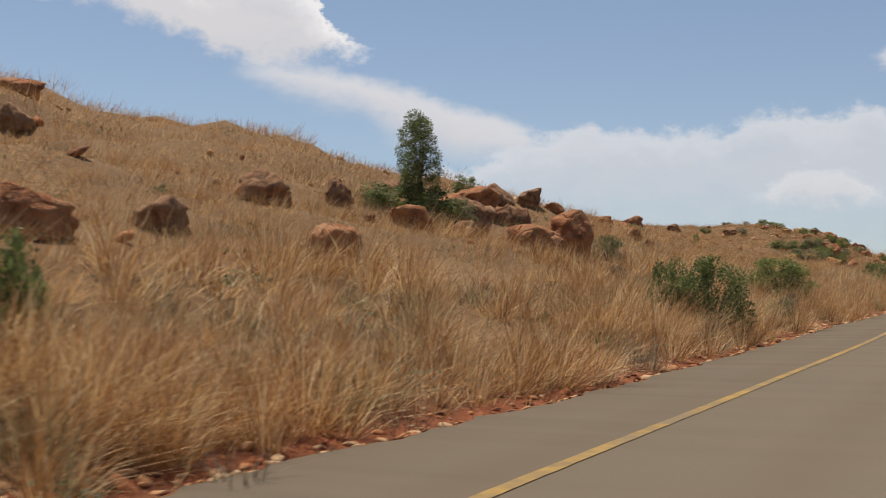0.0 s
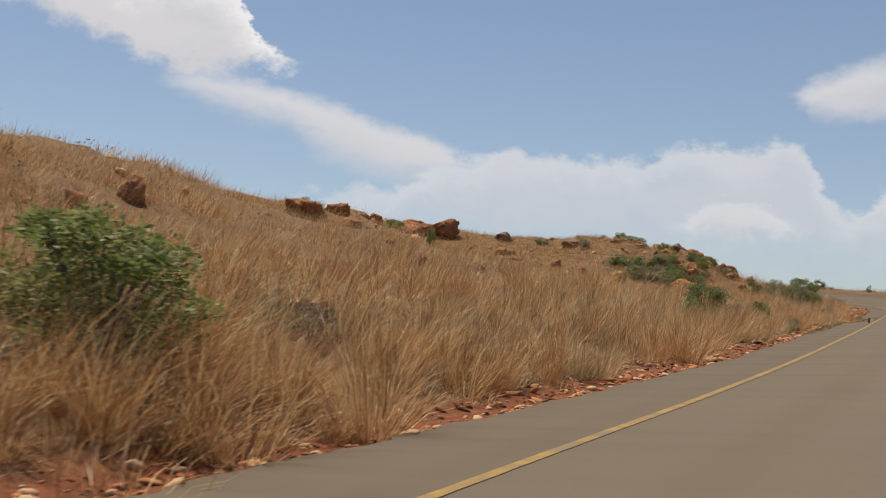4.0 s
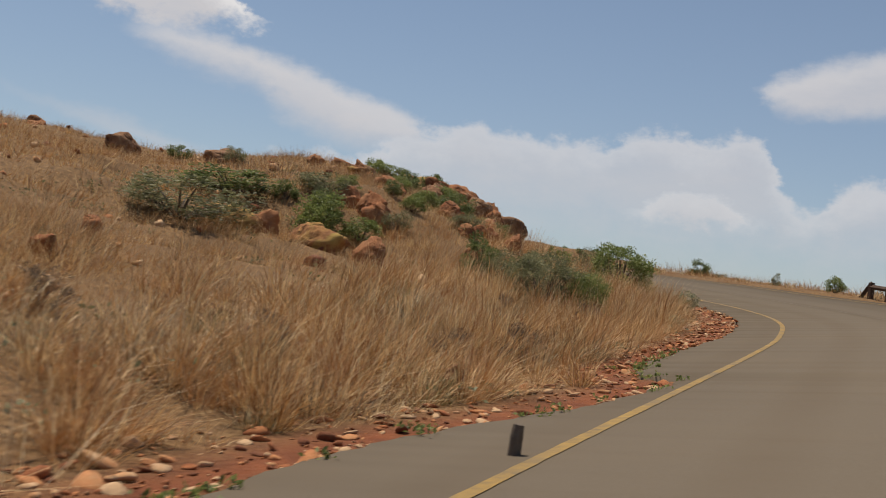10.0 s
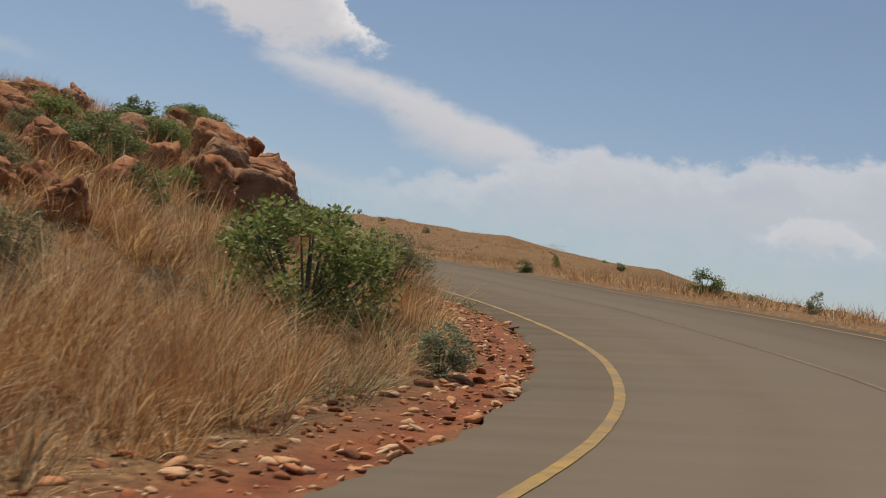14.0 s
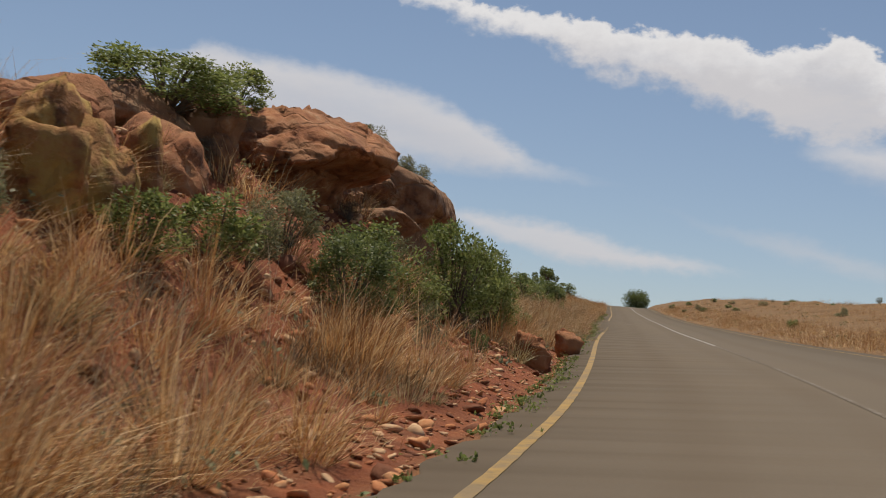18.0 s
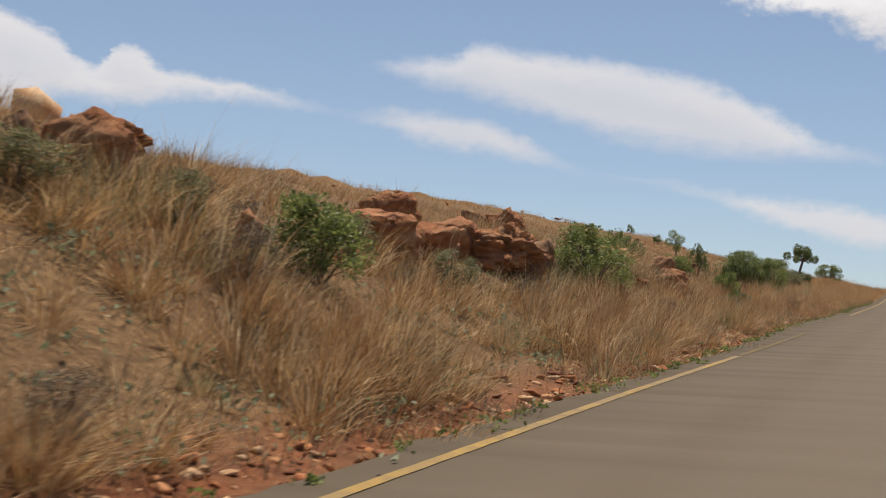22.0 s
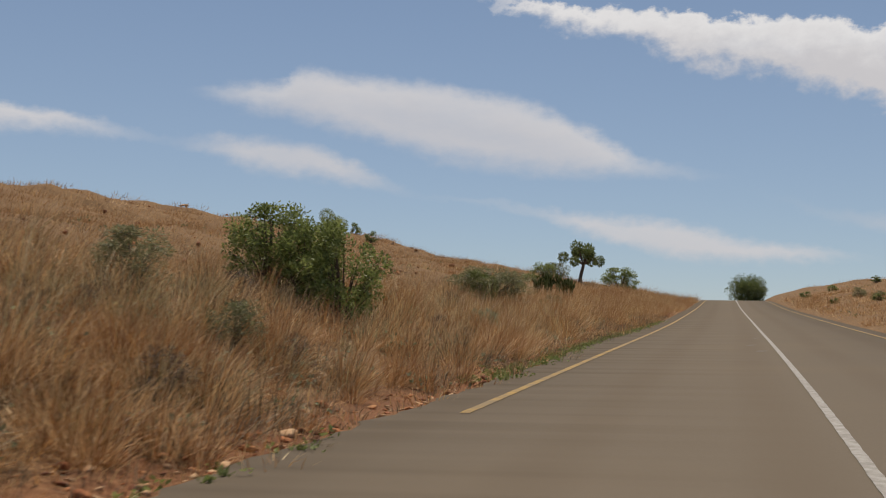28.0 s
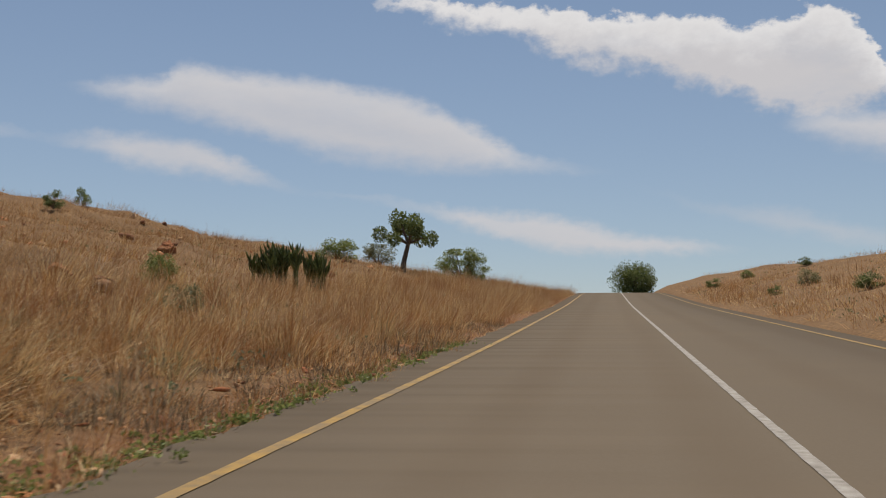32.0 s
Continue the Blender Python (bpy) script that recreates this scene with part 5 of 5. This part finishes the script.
shrub(-139.0, 235.5, 2.18, 1.05, "green")
shrub(-154.8, 247.9, 2.88, 1.53, "olive")
shrub(-147.7, 250.4, 3.70, 2.40, "green")
shrub(-110.5, 214.2, 0.89, 0.79, "green")
shrub(-142.1, 220.9, 1.04, 0.90, "dark")
shrub(-160.8, 228.3, 1.00, 1.10, "green")
shrub(-120.9, 252.3, 1.20, 0.83, "olive")
shrub(-110.1, 241.5, 1.12, 0.63, "dark")
shrub(-5.9, 24.0, 1.7, 1.55, "dark")
shrub(-6.7, 23.6, 1.0, 1.3, "dark")
shrub(-11.1, 32.7, 1.1, 0.8, "olive")
shrub(-5.9, 31.8, 0.8, 0.6, "olive")
shrub(-64.5, 173.5, 1.5, 0.9, "green")
shrub(-64.2, 169.5, 1.2, 1.1, "dark")
shrub(-8.4, 116.3, 2.6, 1.95, "green", "broad leafy green shrub leaning over the verge")
shrub(-6.6, 103.9, 1.4, 1.15, "green", "leafy green shrub in tall grass at the bend")
shrub(-11.15, 123.3, 1.9, 1.6, "olive")
shrub(-11.2, 118.4, 1.2, 1.0, "green")
shrub(-6.0, 115.7, 0.8, 0.6, "pale", "low blue-green leafy bush at the verge")
shrub(-30.2, 143.9, 1.2, 1.2, "green")
shrub(-25.6, 140.0, 1.9, 1.95, "green", "tall leafy green bush against the red bank")
shrub(-26.6, 141.5, 1.5, 1.7, "green", "tall leafy green bush against the red bank")
shrub(-51.6, 163.1, 2.1, 1.55, "green", "rounded bright green shrub over a brown rock")
shrub(-70.4, 180.7, 2.1, 1.75, "dark", "dark upright spiky bush on the bank")
shrub(-71.9, 179.5, 1.0, 1.35, "dark", "dark upright spiky bush on the bank")
shrub(-81.6, 191.0, 2.0, 2.0, "green", "large leafy green bush in tall grass")
shrub(-83.1, 190.0, 2.0, 1.85, "green", "large leafy green bush in tall grass")
shrub(-82.4, 190.5, 1.6, 1.7, "green", "large leafy green bush in tall grass")
shrub(-42.1, 154.1, 1.3, 1.15, "green")
shrub(-16.1, 108.3, 1.7, 1.35, "green")
shrub(-16.6, 101.5, 3.4, 1.05, "olive", "low spreading grey-olive thicket")
shrub(-16.3, 120.1, 2.0, 1.1, "dark")
shrub(-14.0, 119.0, 1.1, 0.8, "dark")

# withered twiggy bushes along the bank
for x, y, w, h in ((-42.4, 152.5, 0.85, 0.5), (-43.4, 153.4, 0.6, 0.45), (-40.6, 152.9, 1.0, 0.7)):
    shrub(x, y, w, h, "dry")
withered = np.random.default_rng(91)
for k in range(70):
    s1 = float(withered.uniform(20, 258))
    d1 = float(grassed(s1) + withered.uniform(0.1, 4.5))
    p = spread(s1, d1)
    w1 = float(withered.uniform(0.35, 0.85))
    shrub(p[0], p[1], w1, w1 * float(withered.uniform(0.6, 0.85)), "dry")

# trees
gen = np.random.default_rng(5)
slim = [(0.24 * math.cos(i * 2.2) * k, 0.24 * math.sin(i * 2.2) * k, 0.7 + 0.14 * i, 0.33) for i, k in enumerate((0.8, 1.2, 1.4, 1.5, 1.7, 1.8, 1.8, 1.8, 1.7, 1.7, 1.6, 1.5, 1.4, 1.2, 1.0, 0.8, 0.4))]
tree(-15.1, 27.9, 3.1, 0.07, (0.1, 0.1), slim, 0.42, 0.06, 15000, "dark", "slim bushy dark green tree among red boulders")
slim = [(0.3 * math.cos(i * 2.2) * k, 0.3 * math.sin(i * 2.2) * k, 1.0 + 0.2 * i, 0.3) for i, k in enumerate((0.6, 1.2, 1.6, 1.6, 1.2, 0.9))]
tree(-112.7, 204.5, 2.7, 0.07, (0.25, 0.2), [(x * 1.25, y * 1.25, z * 1.2, q * 1.35) for x, y, z, q in slim], 0.4, 0.07, 6000, "green", "small open-crowned tree in dry grass")
crown = [(1.3 * math.cos(i * 0.9) * k, 1.3 * math.sin(i * 0.9) * k, 2.5 + z, r) for i, (k, z, r) in enumerate(((1.0, 0.1, 0.5), (0.5, 0.7, 0.55), (1.1, -0.2, 0.5), (0.7, 0.5, 0.5), (1.15, 0.0, 0.48), (0.2, 0.95, 0.55), (1.25, -0.5, 0.42), (0.85, 0.35, 0.5), (1.2, -0.35, 0.45), (0.6, 0.2, 0.5), (0.9, 0.6, 0.45)))]
tree(-146.0, 244.3, 4.0, 0.17, (0.5, 0.5), [(x * 1.15, y * 1.15, z, q * 1.2) for x, y, z, q in crown], 0.5, 0.17, 5200, "dark", "cabbage tree with a bare leaning trunk and clumped crown", name="cabbage_tree", clumped=True)
tree(-192.4, 311.4, 5.2, 0.3, (0, 0), dome(gen, 90, 3.0, 2.4, 2.1, 0.85) + dome(gen, 25, 2.4, 0.5, 0.8, 0.7), 0.5, 0.18, 19000, "dark", "broad round dark tree standing at the crest of the road")


def spiky(x, y, w, h, n, label):
    """A stand of upright fleshy rosettes."""
    gen = np.random.default_rng(int(abs(x)))
    base = new("aloe_bush")
    base.location = (x, y, ground_z(x, y))
    for i in range(n):
        a, r = gen.uniform(0, 6.28), w / 2 * gen.uniform(0, 1) ** 0.5
        cx, cy, top = r * math.cos(a), r * math.sin(a), h * gen.uniform(0.6, 1.0) * (1 - 0.35 * (2 * r / w) ** 2)
        bm = bmesh.new()
        limb(bm, (cx, cy, -0.05), (cx, cy, top * 0.75), 0.06, 0.05, 6)
        for k in range(16):
            b, tilt = k * 2.4, gen.uniform(0.25, 0.9)
            z0 = top * (0.35 + 0.4 * k / 16)
            tip = Vector((cx + math.cos(b) * tilt * 0.34, cy + math.sin(b) * tilt * 0.34, z0 + 0.42))
            mid = Vector((cx, cy, z0)).lerp(tip, 0.5) + Vector((math.cos(b), math.sin(b), 0)) * 0.05
            limb(bm, (cx, cy, z0), mid, 0.03, 0.035, 4)
            limb(bm, mid, tip, 0.035, 0.004, 4)
        part("rosette", bm, LEAF["dark"], base)
    return tagged(base, label, "aloe")


spiky(-117.0, 220.9, 2.4, 1.75, 22, "dark green stand of upright aloes in dry grass")
spiky(-69.6, 180.2, 1.7, 1.6, 14, "dark upright aloe stand behind the grass")

# ---- rubble and weeds along the pavement ----
boulder(-4.6, 89.6, 0.36, 0.26, "brown", label="brown block of stone lying on the verge", fill=0.5)


def post_stub(x, y, tall, radius, label):
    """The weathered stump of a marker post."""
    bm = bmesh.new()
    limb(bm, (0, 0, -0.15), (0.01, 0, tall * 0.6), radius, radius * 0.97, 12)
    limb(bm, (0.01, 0, tall * 0.6), (0.015, 0.005, tall), radius * 0.97, radius * 0.8, 12)
    bmesh.ops.remove_doubles(bm, verts=bm.verts[:], dist=0.004)
    ob = part("post_stub", bm, BARK)
    ob.location = (x, y, ground_z(x, y))
    return tagged(ob, label, "post")


post_stub(-2.5, 85.2, 0.22, 0.05, "short grey-brown stump of a marker post at the road edge")

gen = np.random.default_rng(21)
bm = bmesh.new()
bmesh.ops.create_icosphere(bm, subdivisions=1, radius=1)
CHIP = np.array([v.co for v in bm.verts])
CHIP_FACES = np.array([[v.index for v in f.verts] for f in bm.faces])
bm.free()


def stone_cloud(name, s, d, size, flat, label, coarse=False):
    """Many loose stones on the ground in one piece."""
    n = len(s)
    xy, z = spread(s, d), rise(s, d)
    shell, shell_faces = (CHIP, CHIP_FACES) if coarse else (PEB, PEB_FACES)
    kinds = [rock_shape(shell, np.random.default_rng(k), 16, 90.0, 0.02) for k in range(10)]
    allv = np.empty((n, len(shell), 3), np.float32)
    for i in range(n):
        v = kinds[i % 10] * np.array([size[i], size[i] * gen.uniform(0.55, 1.0), size[i] * flat * gen.uniform(0.6, 1.2)]) * 0.5
        a = gen.uniform(0, 6.28)
        v[:, :2] = v[:, :2] @ np.array([[math.cos(a), math.sin(a)], [-math.sin(a), math.cos(a)]])
        v[:, 2] += v[:, 0] * gen.normal(0, 0.25) + v[:, 1] * gen.normal(0, 0.25)
        allv[i] = v + np.array([xy[i, 0], xy[i, 1], z[i] + size[i] * flat * 0.15])
    faces = (shell_faces[None] + (np.arange(n) * len(shell))[:, None, None]).reshape(-1, 3)
    return tagged(dress(name, raw_mesh(name, allv.reshape(-1, 3), faces), PEBBLE), label, "stones", kind="stuff")


n = 15500
s = gen.uniform(-2, 262, n)
f = gen.beta(1.1, 1.4, n)
d = paved(s) + 0.03 + f * (fringe(s) + 0.3)
thick = np.interp(s, [-5, 40, 60, 90, 100, 130, 150, 170, 200, 262], [0.45, 0.6, 0.8, 0.8, 1, 1, 0.6, 0.5, 0.4, 0.25])
keep = gen.uniform(0, 1, n) < thick
s, d = s[keep], d[keep]
grain = 0.035 + gen.gamma(2.0, 0.03, len(s))
for pick, shape in ((grain <= 0.12, "chip"), (grain > 0.12, "slab")):
    stone_cloud("rubble", s[pick], d[pick], grain[pick], 0.4, "broken flat orange and tan stones along the road edge", shape == "chip")

# larger stones of the verge, each lying by itself
SLABS = []
for k in range(8):
    g = np.random.default_rng(300 + k)
    v = rock_shape(PEB, g, 15, 90.0, 0.02) * np.array([0.5, g.uniform(0.3, 0.45), g.uniform(0.12, 0.24)])
    me = raw_mesh("stone", v, PEB_FACES)
    me.materials.append(PEBBLE)
    SLABS.append(me)
for k in range(220):
    s1 = float(gen.uniform(2, 230))
    if gen.uniform() > float(np.interp(s1, [0, 60, 125, 140, 230], [0.7, 1, 1, 0.35, 0.3])):
        continue
    d1 = float(paved(s1) + 0.12 + gen.uniform(0, 1) * (fringe(s1) + 0.1))
    p = spread(s1, d1)
    ob = new("stone", SLABS[k % 8])
    w = float(gen.uniform(0.1, 0.27))
    ob.scale = (w, w, w)
    ob.rotation_euler = (gen.normal(0, 0.2), gen.normal(0, 0.2), gen.uniform(0, 6.28))
    ob.location = (p[0], p[1], float(rise(s1, d1)) + w * 0.05)
    tagged(ob, "broken flat orange-tan stone on the red verge", "stone", "stones along the verge")


def weeds(name, s, d, tall, label, kind="pale", blades=26, size=0.05):
    """Low leafy plants hugging the ground."""
    xy, z = spread(s, d), rise(s, d)
    owner = np.repeat(np.arange(len(s)), blades)
    m = len(owner)
    r = np.abs(gen.normal(0, 1, m)) * tall[owner] * 1.1
    a = gen.uniform(0, 6.28, m)
    c = np.stack([xy[owner, 0] + r * np.cos(a), xy[owner, 1] + r * np.sin(a), z[owner] + gen.uniform(0.0, 1, m) * tall[owner] * 0.7 + 0.01], 1)
    me = leaves(name, c, np.full(m, 0.02), m, size, gen, 0.4, 0.5)
    return tagged(dress(name, me, LEAF[kind]), label, "weeds", kind="stuff")


s = np.concatenate([gen.uniform(70, 100, 60), gen.uniform(130, 160, 90), gen.uniform(160, 215, 130), gen.uniform(222, 262, 420)])
d = paved(s) + gen.normal(0.0, 0.13, len(s)) + np.where(s > 222, gen.uniform(-0.05, 0.55, len(s)), 0)
weeds("verge_weeds", s, d, gen.uniform(0.04, 0.13, len(s)), "low green weeds growing along the broken road edge", "green")
s = np.concatenate([gen.uniform(0, 262, 330), gen.uniform(150, 262, 180)])
d = grassed(s) + gen.uniform(-0.2, 3.2, len(s))
weeds("green_tufts", s, d, gen.uniform(0.15, 0.4, len(s)), "grey-green leafy tufts in the dry grass", "pale", 40, 0.07)
s = gen.uniform(0, 330, 520)
d = gen.uniform(7, 26, len(s))
weeds("green_tufts", s, d, gen.uniform(0.15, 0.45, len(s)), "grey-green leafy tufts in the dry grass", "olive", 34, 0.08)
s = gen.uniform(100, 340, 420)
d = -gen.uniform(6.5, 40, len(s))
weeds("green_tufts", s, d, gen.uniform(0.15, 0.4, len(s)), "grey-green leafy tufts in the dry grass", "olive", 26, 0.09)

# small outcrops of red rock breaking through the slope
n = 1500
s = gen.uniform(0, 330, n)
d = gen.uniform(9, 45, n)
stone_cloud("scattered_stones", s, d, 0.12 + gen.gamma(1.6, 0.13, n), 0.75, "scattered rust-red stones breaking through the grassy slope", True)

n = 1500
s = gen.uniform(136, 158, n)
d = gen.uniform(4.0, 10, n)
stone_cloud("scattered_stones", s, d, 0.05 + gen.gamma(1.5, 0.055, n), 0.7, "loose red stones fallen on the bare bank below the crag", True)

# timber barrier on the far shoulder
WOOD = material("old_wood", [(0.035, 0.02, 0.014), (0.08, 0.045, 0.03), (0.13, 0.08, 0.055)], 6, 0.85, 0.5, 40, stretch=(1, 1, 4))


def timber(a, b, half):
    """A squared beam between two places."""
    bm = bmesh.new()
    limb(bm, a, b, half * 1.35, half * 1.35, 4)
    bmesh.ops.bevel(bm, geom=bm.edges[:], offset=half * 0.15, segments=1, affect="EDGES")
    return bm


def barrier(s_from, posts, gap, away):
    base = new("timber_barrier")
    spots = []
    for k in range(posts + 1):
        s1 = s_from - (0 if k == 0 else 0.75 + (k - 1) * gap)
        p = spread(s1, away)
        spots.append(Vector((p[0], p[1], float(rise(s1, away)))))
    base.location = spots[0]
    rel = [p - spots[0] for p in spots]
    up = Vector((0, 0, 1))
    for p in rel[1:]:
        part("post", timber(p - up * 0.3, p + up * 0.68, 0.1), WOOD, base)
    part("end_rail", timber(rel[0] - up * 0.08, rel[1] + up * 0.66, 0.08), WOOD, base, "sloping end beam running down to the ground")
    for a, b in zip(rel[1:], rel[2:]):
        part("rail", timber(a + up * 0.5, b + up * 0.5, 0.08), WOOD, base)
    return tagged(base, "dark brown timber guard barrier of posts and rails", "barrier")


barrier(126.2, 6, 1.25, -6.9)

# mended and worn spots in the asphalt
TAR = material("mended_asphalt", [(0.09, 0.07, 0.05), (0.125, 0.099, 0.071), (0.155, 0.125, 0.092)], 12, 0.85, 0.4, 80)
for s1, length, left, right in ((232.6, 1.0, -0.78, -0.96), (236.0, 0.9, -0.6, -0.82), (241, 1.1, -0.84, -1.0), (206, 0.8, 1.5, 1.2)):
    tagged(ribbon("road_patch", s1, s1 + length, lambda q: left + 0.05 * np.sin(q * 4), lambda q: right + 0.06 * np.sin(q * 5 + 1), 0.004, TAR, 0.15), "darker cracked mend in the asphalt", "road patch", kind="structure")
